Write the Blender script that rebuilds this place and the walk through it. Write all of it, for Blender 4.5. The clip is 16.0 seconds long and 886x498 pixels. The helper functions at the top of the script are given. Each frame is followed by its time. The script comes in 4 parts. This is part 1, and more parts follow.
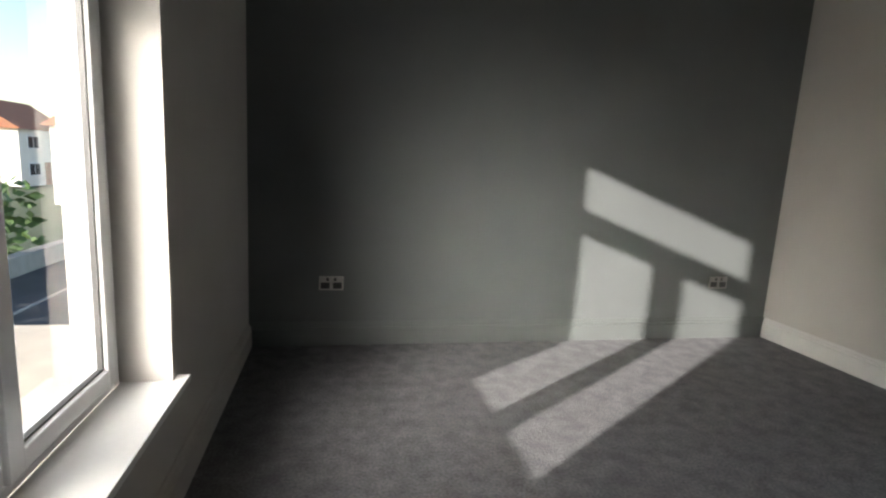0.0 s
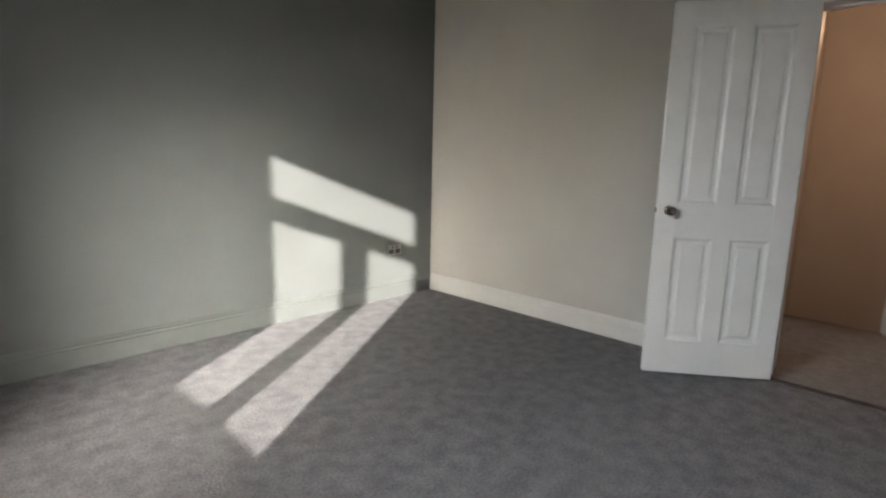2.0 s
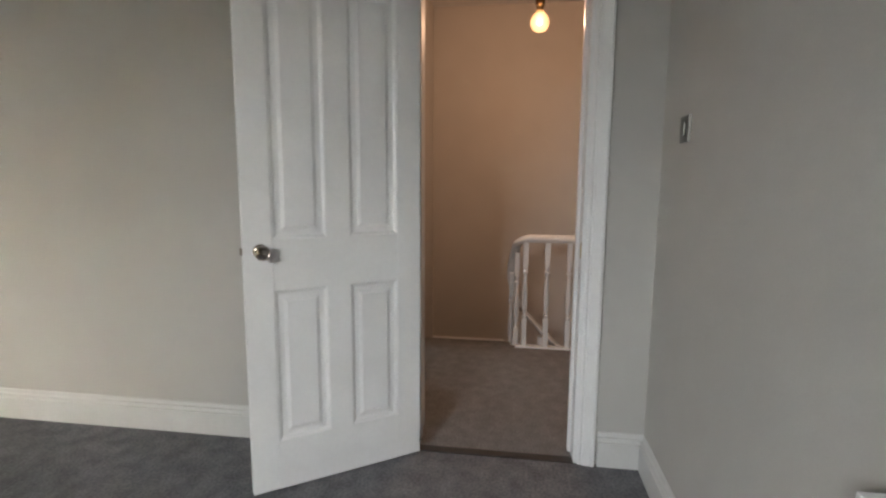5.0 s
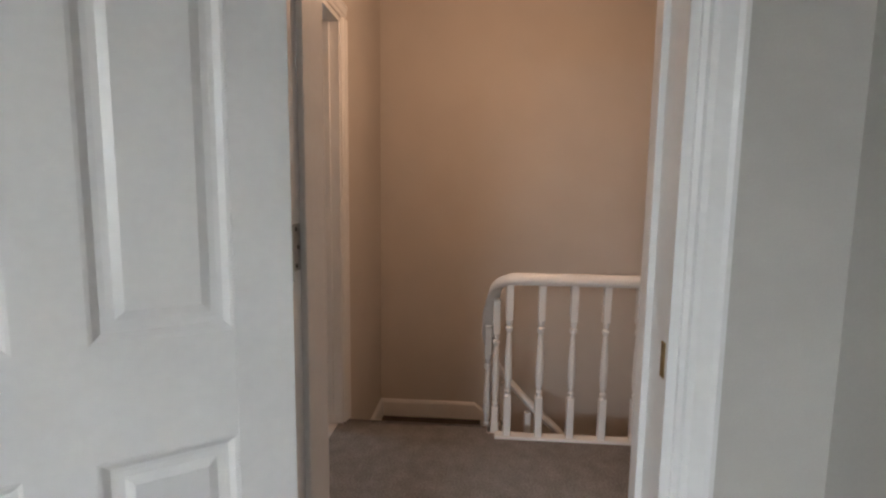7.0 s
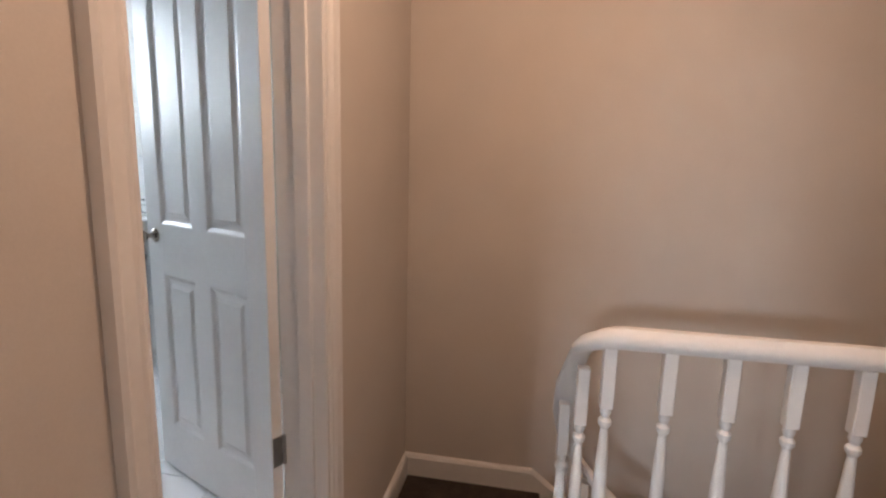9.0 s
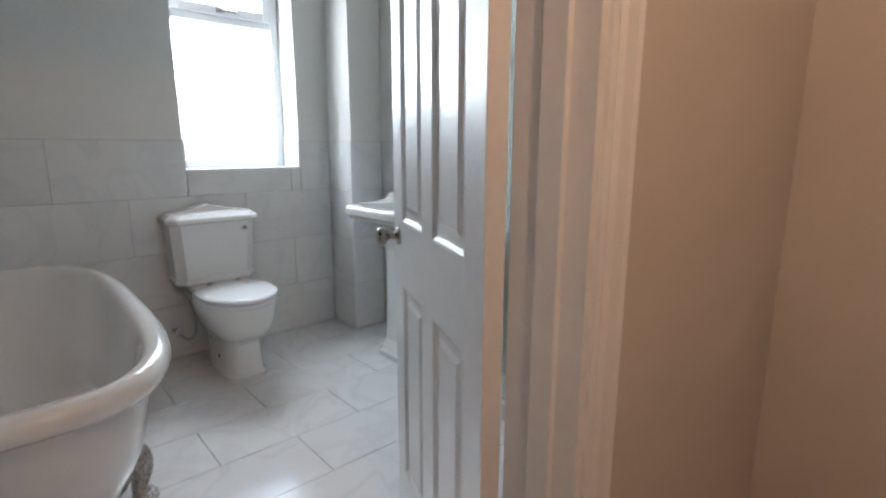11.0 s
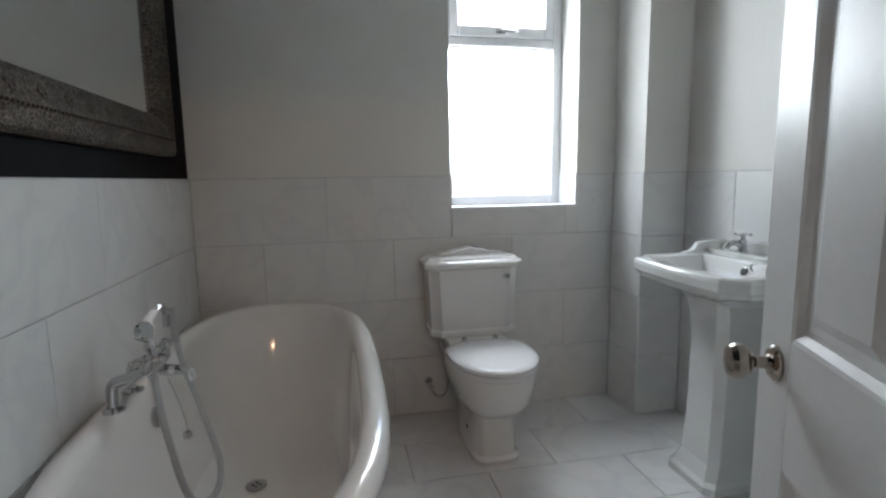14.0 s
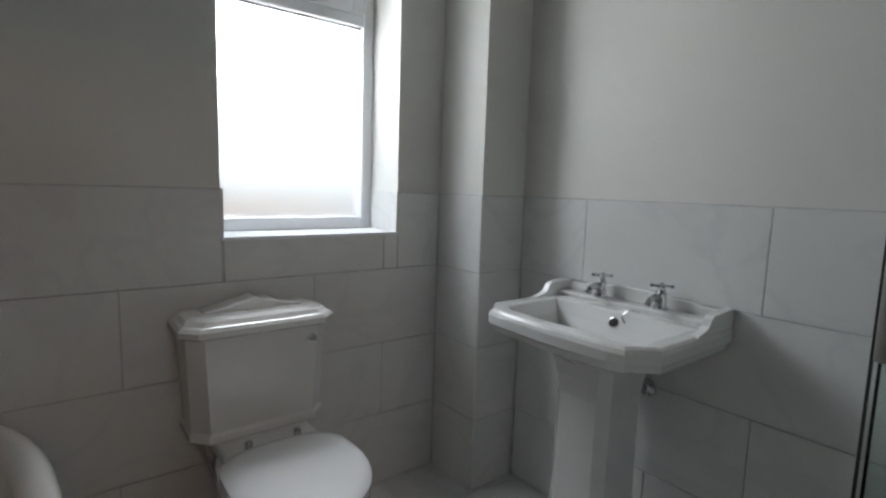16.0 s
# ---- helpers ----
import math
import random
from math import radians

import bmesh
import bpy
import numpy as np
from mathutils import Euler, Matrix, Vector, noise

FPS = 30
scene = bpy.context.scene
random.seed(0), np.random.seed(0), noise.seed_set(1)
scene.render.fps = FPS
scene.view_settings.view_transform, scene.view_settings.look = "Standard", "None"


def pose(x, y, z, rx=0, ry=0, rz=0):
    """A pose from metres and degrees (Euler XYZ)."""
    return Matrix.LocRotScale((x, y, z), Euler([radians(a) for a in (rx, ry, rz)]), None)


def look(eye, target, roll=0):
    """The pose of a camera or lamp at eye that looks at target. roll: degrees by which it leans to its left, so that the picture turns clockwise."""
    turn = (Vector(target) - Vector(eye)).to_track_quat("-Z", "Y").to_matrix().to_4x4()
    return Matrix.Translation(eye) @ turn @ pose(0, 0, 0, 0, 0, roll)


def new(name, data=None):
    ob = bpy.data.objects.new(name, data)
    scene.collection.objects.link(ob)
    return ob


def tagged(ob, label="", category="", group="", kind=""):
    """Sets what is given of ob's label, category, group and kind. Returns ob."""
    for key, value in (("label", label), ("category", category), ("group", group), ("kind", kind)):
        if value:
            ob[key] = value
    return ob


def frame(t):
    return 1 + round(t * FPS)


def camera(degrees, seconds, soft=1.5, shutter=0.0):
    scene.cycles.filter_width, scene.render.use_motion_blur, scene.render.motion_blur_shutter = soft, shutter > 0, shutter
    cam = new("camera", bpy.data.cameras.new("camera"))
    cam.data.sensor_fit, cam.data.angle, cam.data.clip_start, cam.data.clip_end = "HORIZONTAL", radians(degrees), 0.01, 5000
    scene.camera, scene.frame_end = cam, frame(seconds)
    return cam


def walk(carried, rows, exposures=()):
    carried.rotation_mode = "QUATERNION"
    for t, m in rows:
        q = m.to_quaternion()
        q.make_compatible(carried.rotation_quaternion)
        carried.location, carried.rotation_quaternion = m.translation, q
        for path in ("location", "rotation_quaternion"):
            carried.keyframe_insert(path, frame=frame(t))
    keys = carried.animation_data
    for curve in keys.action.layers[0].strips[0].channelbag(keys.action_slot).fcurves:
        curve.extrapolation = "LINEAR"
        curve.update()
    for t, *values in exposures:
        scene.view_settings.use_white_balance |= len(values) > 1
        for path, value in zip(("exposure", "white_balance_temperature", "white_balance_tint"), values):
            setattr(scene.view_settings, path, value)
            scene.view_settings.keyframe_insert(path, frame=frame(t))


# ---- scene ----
cam = camera(82.2, 16.0, soft=2.3)
PATH = [
    (0, (-3.117, 0.741, 1.131), (-2.701, 2.67, 0.804), 3.1),
    (0.5, (-3.222, 0.7, 1.155), (-2.499, 2.535, 0.822), 2.9),
    (1, (-3.281, 0.617, 1.162), (-2.273, 2.312, 0.831), 3.0),
    (1.5, (-3.272, 0.571, 1.167), (-2.039, 2.107, 0.821), 2.2),
    (2, (-3.195, 0.572, 1.154), (-1.776, 1.94, 0.813), 1.4),
    (2.5, (-3.068, 0.543, 1.142), (-1.513, 1.762, 0.833), 1.2),
    (3, (-2.949, 0.554, 1.172), (-1.261, 1.597, 0.922), 1.3),
    (3.5, (-2.762, 0.583, 1.178), (-0.954, 1.401, 0.927), 1.6),
    (4, (-2.572, 0.651, 1.182), (-0.673, 1.223, 0.926), 2.8),
    (4.5, (-2.349, 0.701, 1.18), (-0.403, 1.083, 0.925), 2.0),
    (4.7, (-2.236, 0.702, 1.176), (-0.282, 1.032, 0.908), 1.1),
    (6.8, (-0.993, 0.771, 1.176), (0.988, 0.918, 0.948), 0.2),
    (7, (-0.878, 0.768, 1.195), (1.102, 0.922, 0.958), 0.7),
    (7.5, (-0.599, 0.762, 1.193), (1.38, 0.895, 0.935), 1.3),
    (8, (-0.324, 0.786, 1.233), (1.65, 0.901, 0.928), 1.8),
    (8.2, (-0.223, 0.784, 1.237), (1.75, 0.923, 0.937), 1.6),
    (10.3, (0.631, 0.979, 1.183), (2.27, 2.036, 0.739), 1.9),
    (10.5, (0.698, 0.989, 1.191), (2.246, 2.178, 0.753), 1.8),
    (11, (0.893, 1.05, 1.183), (2.195, 2.515, 0.787), 0.1),
    (11.5, (1.006, 1.056, 1.201), (2.022, 2.75, 0.892), -0.0),
    (12, (1.023, 1.121, 1.204), (1.794, 2.944, 0.921), 0.5),
    (12.5, (1.081, 1.219, 1.211), (1.615, 3.121, 0.898), 0.5),
    (13, (1.097, 1.355, 1.198), (1.476, 3.293, 0.88), -0.5),
    (13.5, (1.146, 1.488, 1.197), (1.454, 3.438, 0.878), -1.9),
    (14, (1.15, 1.625, 1.198), (1.553, 3.564, 0.925), -0.9),
    (14.5, (1.124, 1.803, 1.194), (1.749, 3.687, 0.941), 1.4),
    (15, (1.126, 1.977, 1.207), (1.97, 3.774, 0.966), 1.5),
    (15.5, (1.182, 2.171, 1.225), (2.227, 3.857, 0.974), 1.2),
    (16, (1.26, 2.361, 1.235), (2.486, 3.923, 0.999), 1.8),
]
EXPOSURES = [(0, 1.5, 6550, 10), (0.5, 1.55, 6600, 10), (1, 1.8, 6700, 10), (2, 2.3, 6700, 10), (3, 2.55, 6720, 10), (4, 2.6, 6750, 10), (4.7, 2.55, 6750, 10), (7, 2.75, 6600, 10), (7.5, 2.95, 6450, 10), (8.2, 3.4, 6100, 10), (10.3, 3.3, 6150, 10), (11, 3.15, 6250, 10), (12, 2.93, 6250, 10), (13, 2.9, 6350, 10), (14, 2.68, 6450, 10), (15, 2.35, 6550, 10), (16, 2.0, 6650, 10)]
walk(cam, [(t, look(e, g, r)) for t, e, g, r in PATH], EXPOSURES)

# ---- world, sun and lamps ----
SUN_WAY = Vector((1.0, 0.68, -0.36)).normalized()
world = bpy.data.worlds.new("sky")
scene.world = world
world.use_nodes = True
wn = world.node_tree
sky = wn.nodes.new("ShaderNodeTexSky")
sky.sky_type = "NISHITA"
sky.sun_disc = False
sky.sun_elevation = math.asin(-SUN_WAY.z)
sky.sun_rotation = math.atan2(-SUN_WAY.x, -SUN_WAY.y)
wn.links.new(sky.outputs["Color"], wn.nodes["Background"].inputs["Color"])
wn.nodes["Background"].inputs["Strength"].default_value = 0.15


def lamp(name, kind, energy, colour, m):
    data = bpy.data.lights.new(name, kind)
    data.energy, data.color = energy, colour
    ob = new(name, data)
    ob.matrix_world = m
    return ob


sun = lamp("sun", "SUN", 5.0, (1.0, 0.95, 0.87), look((0, 0, 0), SUN_WAY))
sun.data.angle = radians(0.9)
bulb_light = lamp("bulb_light", "POINT", 2.9, (1.0, 0.61, 0.385), pose(1.1, 0.6, 2.09))
bulb_light.data.shadow_soft_size = 0.03
bath_light = lamp("bathroom_window_light", "AREA", 6.3, (0.88, 0.95, 1.0), look((2.04, 4.47, 2.02), (2.04, 0, 1.5)))
bath_light.data.shape = "RECTANGLE"
bath_light.data.size, bath_light.data.size_y = 0.9, 0.93
bed_light = lamp("bedroom_window_light", "AREA", 2.3, (0.90, 0.95, 1.0), look((-3.80, 1.84, 1.86), (-1.1, 0.9, 0.0)))
bed_light.data.shape = "RECTANGLE"
bed_light.data.spread = radians(75)
bed_light.data.size, bed_light.data.size_y = 0.86, 0.28

# ---- materials ----


def material(name, colour, rough=0.5, metal=0.0, spot=0.0, scale=8.0, fine=0.0, fine_scale=300.0, bump=0.0, second=None, coat=0.0, stretch=(1, 1, 1)):
    """Principled surface: broad variation towards second, fine grain, and relief."""
    m = bpy.data.materials.new(name)
    m.use_nodes = True
    nt = m.node_tree
    b = nt.nodes["Principled BSDF"]
    b.inputs["Roughness"].default_value, b.inputs["Metallic"].default_value = rough, metal
    b.inputs["Coat Weight"].default_value = coat
    second = second or tuple(c * (1 - spot) for c in colour)
    co = nt.nodes.new("ShaderNodeTexCoord")
    mp = nt.nodes.new("ShaderNodeMapping")
    mp.inputs["Scale"].default_value = stretch
    nt.links.new(co.outputs["Object"], mp.inputs["Vector"])
    n1 = nt.nodes.new("ShaderNodeTexNoise")
    n1.inputs["Scale"].default_value, n1.inputs["Detail"].default_value = scale, 5
    n2 = nt.nodes.new("ShaderNodeTexNoise")
    n2.inputs["Scale"].default_value, n2.inputs["Detail"].default_value = fine_scale, 3
    for n in (n1, n2):
        nt.links.new(mp.outputs["Vector"], n.inputs["Vector"])
    ramp = nt.nodes.new("ShaderNodeValToRGB")
    ramp.color_ramp.elements[0].position, ramp.color_ramp.elements[1].position = 0.35, 0.68
    ramp.color_ramp.elements[0].color, ramp.color_ramp.elements[1].color = (*colour, 1), (*second, 1)
    nt.links.new(n1.outputs["Fac"], ramp.inputs["Fac"])
    mix = nt.nodes.new("ShaderNodeMix")
    mix.data_type, mix.blend_type = "RGBA", "MULTIPLY"
    mix.inputs["Factor"].default_value = fine
    nt.links.new(ramp.outputs["Color"], mix.inputs["A"])
    r2 = nt.nodes.new("ShaderNodeValToRGB")
    r2.color_ramp.elements[0].position, r2.color_ramp.elements[1].position = 0.3, 0.7
    r2.color_ramp.elements[0].color, r2.color_ramp.elements[1].color = (0.25, 0.25, 0.25, 1), (1, 1, 1, 1)
    nt.links.new(n2.outputs["Fac"], r2.inputs["Fac"])
    nt.links.new(r2.outputs["Color"], mix.inputs["B"])
    nt.links.new(mix.outputs["Result"], b.inputs["Base Color"])
    if bump:
        bp = nt.nodes.new("ShaderNodeBump")
        bp.inputs["Strength"].default_value, bp.inputs["Distance"].default_value = bump, 0.004
        nt.links.new(n2.outputs["Fac"], bp.inputs["Height"])
        nt.links.new(bp.outputs["Normal"], b.inputs["Normal"])
    return m


def tile_material(name, base, vein, rough):
    """Glazed porcelain with soft marble veins that differ from tile to tile."""
    m = bpy.data.materials.new(name)
    m.use_nodes = True
    nt = m.node_tree
    b = nt.nodes["Principled BSDF"]
    b.inputs["Roughness"].default_value = rough
    co, info = nt.nodes.new("ShaderNodeTexCoord"), nt.nodes.new("ShaderNodeObjectInfo")
    mul = nt.nodes.new("ShaderNodeMath")
    mul.operation = "MULTIPLY"
    mul.inputs[1].default_value = 37.0
    add = nt.nodes.new("ShaderNodeVectorMath")
    nt.links.new(info.outputs["Random"], mul.inputs[0])
    nt.links.new(co.outputs["Object"], add.inputs[0])
    nt.links.new(mul.outputs[0], add.inputs[1])
    n = nt.nodes.new("ShaderNodeTexNoise")
    n.inputs["Scale"].default_value, n.inputs["Detail"].default_value, n.inputs["Distortion"].default_value = 2.2, 7, 1.4
    nt.links.new(add.outputs[0], n.inputs["Vector"])
    ramp = nt.nodes.new("ShaderNodeValToRGB")
    e = ramp.color_ramp.elements
    e[0].position, e[0].color = 0.44, (*base, 1)
    e[1].position, e[1].color = 0.56, (*base, 1)
    mid = e.new(0.5)
    mid.color = (*vein, 1)
    nt.links.new(n.outputs["Fac"], ramp.inputs["Fac"])
    nt.links.new(ramp.outputs["Color"], b.inputs["Base Color"])
    n2 = nt.nodes.new("ShaderNodeTexNoise")
    n2.inputs["Scale"].default_value = 14
    bp = nt.nodes.new("ShaderNodeBump")
    bp.inputs["Strength"].default_value, bp.inputs["Distance"].default_value = 0.04, 0.004
    nt.links.new(add.outputs[0], n2.inputs["Vector"])
    nt.links.new(n2.outputs["Fac"], bp.inputs["Height"])
    nt.links.new(bp.outputs["Normal"], b.inputs["Normal"])
    return m


def embossed_material(name, low, high):
    """Tarnished pressed metal: scrolling raised tracery with fine pierced cells, bright where rubbed."""
    m = bpy.data.materials.new(name)
    m.use_nodes = True
    nt = m.node_tree
    b = nt.nodes["Principled BSDF"]
    b.inputs["Roughness"].default_value, b.inputs["Metallic"].default_value = 0.42, 0.8
    co = nt.nodes.new("ShaderNodeTexCoord")
    warp = nt.nodes.new("ShaderNodeTexNoise")
    warp.inputs["Scale"].default_value, warp.inputs["Detail"].default_value = 14, 2
    add = nt.nodes.new("ShaderNodeVectorMath")
    add.operation = "MULTIPLY_ADD"
    add.inputs[1].default_value = (0.05, 0.05, 0.05)
    nt.links.new(co.outputs["Object"], warp.inputs["Vector"])
    nt.links.new(warp.outputs["Color"], add.inputs[0])
    nt.links.new(co.outputs["Object"], add.inputs[2])
    scroll = nt.nodes.new("ShaderNodeTexVoronoi")
    scroll.feature = "DISTANCE_TO_EDGE"
    scroll.inputs["Scale"].default_value = 72
    cells = nt.nodes.new("ShaderNodeTexVoronoi")
    cells.inputs["Scale"].default_value = 280
    for n in (scroll, cells):
        nt.links.new(add.outputs[0], n.inputs["Vector"])
    ridge = nt.nodes.new("ShaderNodeValToRGB")
    ridge.color_ramp.elements[0].position, ridge.color_ramp.elements[1].position = 0.03, 0.16
    ridge.color_ramp.elements[0].color, ridge.color_ramp.elements[1].color = (1, 1, 1, 1), (0, 0, 0, 1)
    nt.links.new(scroll.outputs["Distance"], ridge.inputs["Fac"])
    dots = nt.nodes.new("ShaderNodeMath")
    dots.operation = "MULTIPLY"
    dots.inputs[1].default_value = 0.55
    nt.links.new(cells.outputs["Distance"], dots.inputs[0])
    top = nt.nodes.new("ShaderNodeMath")
    top.operation = "MAXIMUM"
    nt.links.new(ridge.outputs["Color"], top.inputs[0])
    nt.links.new(dots.outputs[0], top.inputs[1])
    wear = nt.nodes.new("ShaderNodeTexNoise")
    wear.inputs["Scale"].default_value = 9
    nt.links.new(co.outputs["Object"], wear.inputs["Vector"])
    fac = nt.nodes.new("ShaderNodeMath")
    fac.operation = "MULTIPLY"
    nt.links.new(top.outputs[0], fac.inputs[0])
    nt.links.new(wear.outputs["Fac"], fac.inputs[1])
    mix = nt.nodes.new("ShaderNodeMix")
    mix.data_type = "RGBA"
    mix.inputs["A"].default_value, mix.inputs["B"].default_value = (*low, 1), (*high, 1)
    nt.links.new(fac.outputs[0], mix.inputs["Factor"])
    nt.links.new(mix.outputs["Result"], b.inputs["Base Color"])
    bp = nt.nodes.new("ShaderNodeBump")
    bp.inputs["Strength"].default_value, bp.inputs["Distance"].default_value = 0.9, 0.006
    nt.links.new(top.outputs[0], bp.inputs["Height"])
    nt.links.new(bp.outputs["Normal"], b.inputs["Normal"])
    return m


def glass_material(name, rough, colour=(1, 1, 1)):
    m = bpy.data.materials.new(name)
    m.use_nodes = True
    b = m.node_tree.nodes["Principled BSDF"]
    b.inputs["Base Color"].default_value = (*colour, 1)
    b.inputs["Roughness"].default_value, b.inputs["Transmission Weight"].default_value = rough, 1.0
    b.inputs["IOR"].default_value = 1.45
    return m


CREAM = material("cream_wall_paint", (0.51, 0.495, 0.47), 0.75, spot=0.05, scale=2.5, fine=0.05, fine_scale=240, bump=0.06)
GREY = material("dark_grey_wall_paint", (0.128, 0.138, 0.138), 0.72, spot=0.08, scale=2.0, fine=0.06, fine_scale=240, bump=0.06)
GREYTRIM = material("grey_trim_paint", (0.128, 0.138, 0.136), 0.5, spot=0.08, scale=4.0)
LANDING = material("landing_wall_paint", (0.66, 0.615, 0.57), 0.7, spot=0.06, scale=2.0, fine=0.05, fine_scale=240, bump=0.06)
TRIM = material("off_white_trim_paint", (0.66, 0.655, 0.64), 0.42, spot=0.06, scale=5.0, fine=0.05, fine_scale=60, bump=0.02)
WHITE = material("white_gloss_paint", (0.82, 0.82, 0.82), 0.36, spot=0.04, scale=6.0, fine=0.04, fine_scale=60, bump=0.02)
CEIL = material("ceiling_paint", (0.78, 0.77, 0.75), 0.85, spot=0.04, scale=3.0)
UPVC = material("white_upvc", (0.82, 0.83, 0.85), 0.22, spot=0.02, scale=5.0)
GASKET = material("black_gasket", (0.02, 0.02, 0.02), 0.6)
CARPET = material("grey_carpet", (0.150, 0.149, 0.160), 0.95, second=(0.232, 0.228, 0.238), scale=12, fine=0.6, fine_scale=90, bump=1.0)
CARPET2 = material("landing_carpet", (0.225, 0.218, 0.22), 0.95, second=(0.29, 0.28, 0.28), scale=14, fine=0.6, fine_scale=125, bump=0.9)
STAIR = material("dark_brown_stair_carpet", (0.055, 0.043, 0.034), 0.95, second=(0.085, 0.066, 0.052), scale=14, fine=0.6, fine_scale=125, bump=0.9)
CHROME = material("chrome", (0.56, 0.565, 0.575), 0.05, 1.0)
PLATE = material("dark_steel_plate", (0.20, 0.195, 0.185), 0.35, 1.0, spot=0.15, scale=30)
DARKBRASS = material("dark_brass", (0.10, 0.065, 0.03), 0.4, 0.9, spot=0.3, scale=40)
SATIN = material("satin_steel_plate", (0.40, 0.385, 0.36), 0.32, 0.85, spot=0.1, scale=30)
STEEL = material("brushed_steel", (0.42, 0.41, 0.39), 0.28, 1.0, spot=0.1, scale=30)
BRASS = material("worn_brass", (0.55, 0.40, 0.18), 0.35, 1.0, spot=0.3, scale=40)
DARK = material("black_plastic", (0.03, 0.03, 0.03), 0.4)
CERAMIC = material("white_ceramic", (0.80, 0.80, 0.79), 0.08, spot=0.02, scale=4, coat=0.5)
ENAMEL = material("bath_enamel", (0.80, 0.79, 0.77), 0.10, spot=0.02, scale=4, coat=0.6)
SEAT = material("seat_plastic", (0.80, 0.81, 0.83), 0.2, spot=0.02, scale=4)
BATHWALL = material("bathroom_wall_paint", (0.72, 0.71, 0.68), 0.6, spot=0.05, scale=2.0, fine=0.05, fine_scale=240, bump=0.05)
BLACKWALL = material("black_wall_paint", (0.006, 0.0065, 0.008), 0.85, spot=0.2, scale=3, fine=0.1, fine_scale=240, bump=0.05)
TILE = tile_material("wall_tile_glaze", (0.72, 0.72, 0.71), (0.675, 0.675, 0.675), 0.14)
FLOORTILE = tile_material("floor_tile_glaze", (0.74, 0.74, 0.74), (0.68, 0.68, 0.69), 0.08)
GROUT = material("grey_grout", (0.57, 0.57, 0.57), 0.85, spot=0.2, scale=20)
PEWTER = embossed_material("embossed_metal", (0.009, 0.007, 0.006), (0.33, 0.29, 0.25))
CLAW = material("claw_foot_metal", (0.72, 0.71, 0.70), 0.4, 0.3, second=(0.36, 0.35, 0.34), scale=70, fine=0.6, fine_scale=120, bump=0.8)
BLACKWALL.node_tree.nodes["Principled BSDF"].inputs["Specular IOR Level"].default_value = 0.15
NICKEL = material("aged_nickel", (0.46, 0.41, 0.36), 0.10, 1.0, spot=0.15, scale=40)
MIRROR = material("mirror_silver", (0.85, 0.86, 0.85), 0.015, 1.0)
CLEAR = glass_material("clear_glass", 0.0)
FROST = glass_material("frosted_glass", 0.6)
SANDY = material("sandy_render", (0.80, 0.52, 0.31), 0.9, spot=0.15, scale=6)
SHOWER = glass_material("shower_glass", 0.0, (0.86, 0.93, 0.91))
HOSE = material("chrome_hose", (0.6, 0.6, 0.6), 0.3, 1.0, fine=0.8, fine_scale=900, bump=0.6)
BULB = bpy.data.materials.new("lit_bulb_glass")
BULB.use_nodes = True
BULB.node_tree.nodes["Principled BSDF"].inputs["Base Color"].default_value = (0.03, 0.015, 0.006, 1)
BULB.node_tree.nodes["Principled BSDF"].inputs["Emission Color"].default_value = (1.0, 0.55, 0.18, 1)
BULB.node_tree.nodes["Principled BSDF"].inputs["Emission Strength"].default_value = 0.13
BULB.node_tree.nodes["Principled BSDF"].inputs["Alpha"].default_value = 0.45
FILAMENT = bpy.data.materials.new("glowing_filament")
FILAMENT.use_nodes = True
FILAMENT.node_tree.nodes["Principled BSDF"].inputs["Emission Color"].default_value = (1.0, 0.75, 0.4, 1)
FILAMENT.node_tree.nodes["Principled BSDF"].inputs["Emission Strength"].default_value = 1.2
# outdoors
ROOFTILE = material("orange_roof_tiles", (0.42, 0.17, 0.09), 0.8, spot=0.4, scale=9, fine=0.5, fine_scale=30)
RENDERED = material("white_render", (0.72, 0.70, 0.66), 0.85, spot=0.1, scale=3)
BRICK = material("red_brick", (0.33, 0.15, 0.10), 0.85, spot=0.4, scale=12, fine=0.4, fine_scale=40)
ASPHALT = material("asphalt", (0.055, 0.056, 0.06), 0.75, spot=0.4, scale=1.2, fine=0.5, fine_scale=120)
PAVING = material("concrete_paving", (0.36, 0.34, 0.31), 0.85, spot=0.2, scale=3, fine=0.3, fine_scale=80)
HEDGE = material("hedge_leaves", (0.035, 0.085, 0.02), 0.7, second=(0.08, 0.14, 0.04), scale=14)
GROUND = material("rough_grass", (0.06, 0.085, 0.035), 0.9, spot=0.4, scale=2, fine=0.5, fine_scale=60)
FELT = material("sandy_roof_felt", (0.66, 0.57, 0.46), 0.9, spot=0.15, scale=4, fine=0.5, fine_scale=200)
SLATE = material("dark_window_glass", (0.04, 0.045, 0.05), 0.1)

# ---- mesh helpers ----


def box(bm, x0, x1, y0, y1, z0, z1, bev=0.0, seg=2):
    g = bmesh.ops.create_cube(bm, size=1.0, matrix=Matrix.LocRotScale(((x0 + x1) / 2, (y0 + y1) / 2, (z0 + z1) / 2), None, (x1 - x0, y1 - y0, z1 - z0)))
    if bev:
        edges = {e for v in g["verts"] for e in v.link_edges}
        bmesh.ops.bevel(bm, geom=list(edges), offset=bev, segments=seg, profile=0.6, affect="EDGES")
    return bm


def B(x0, x1, y0, y1, z0, z1, bev=0.0, seg=2):
    return box(bmesh.new(), x0, x1, y0, y1, z0, z1, bev, seg)


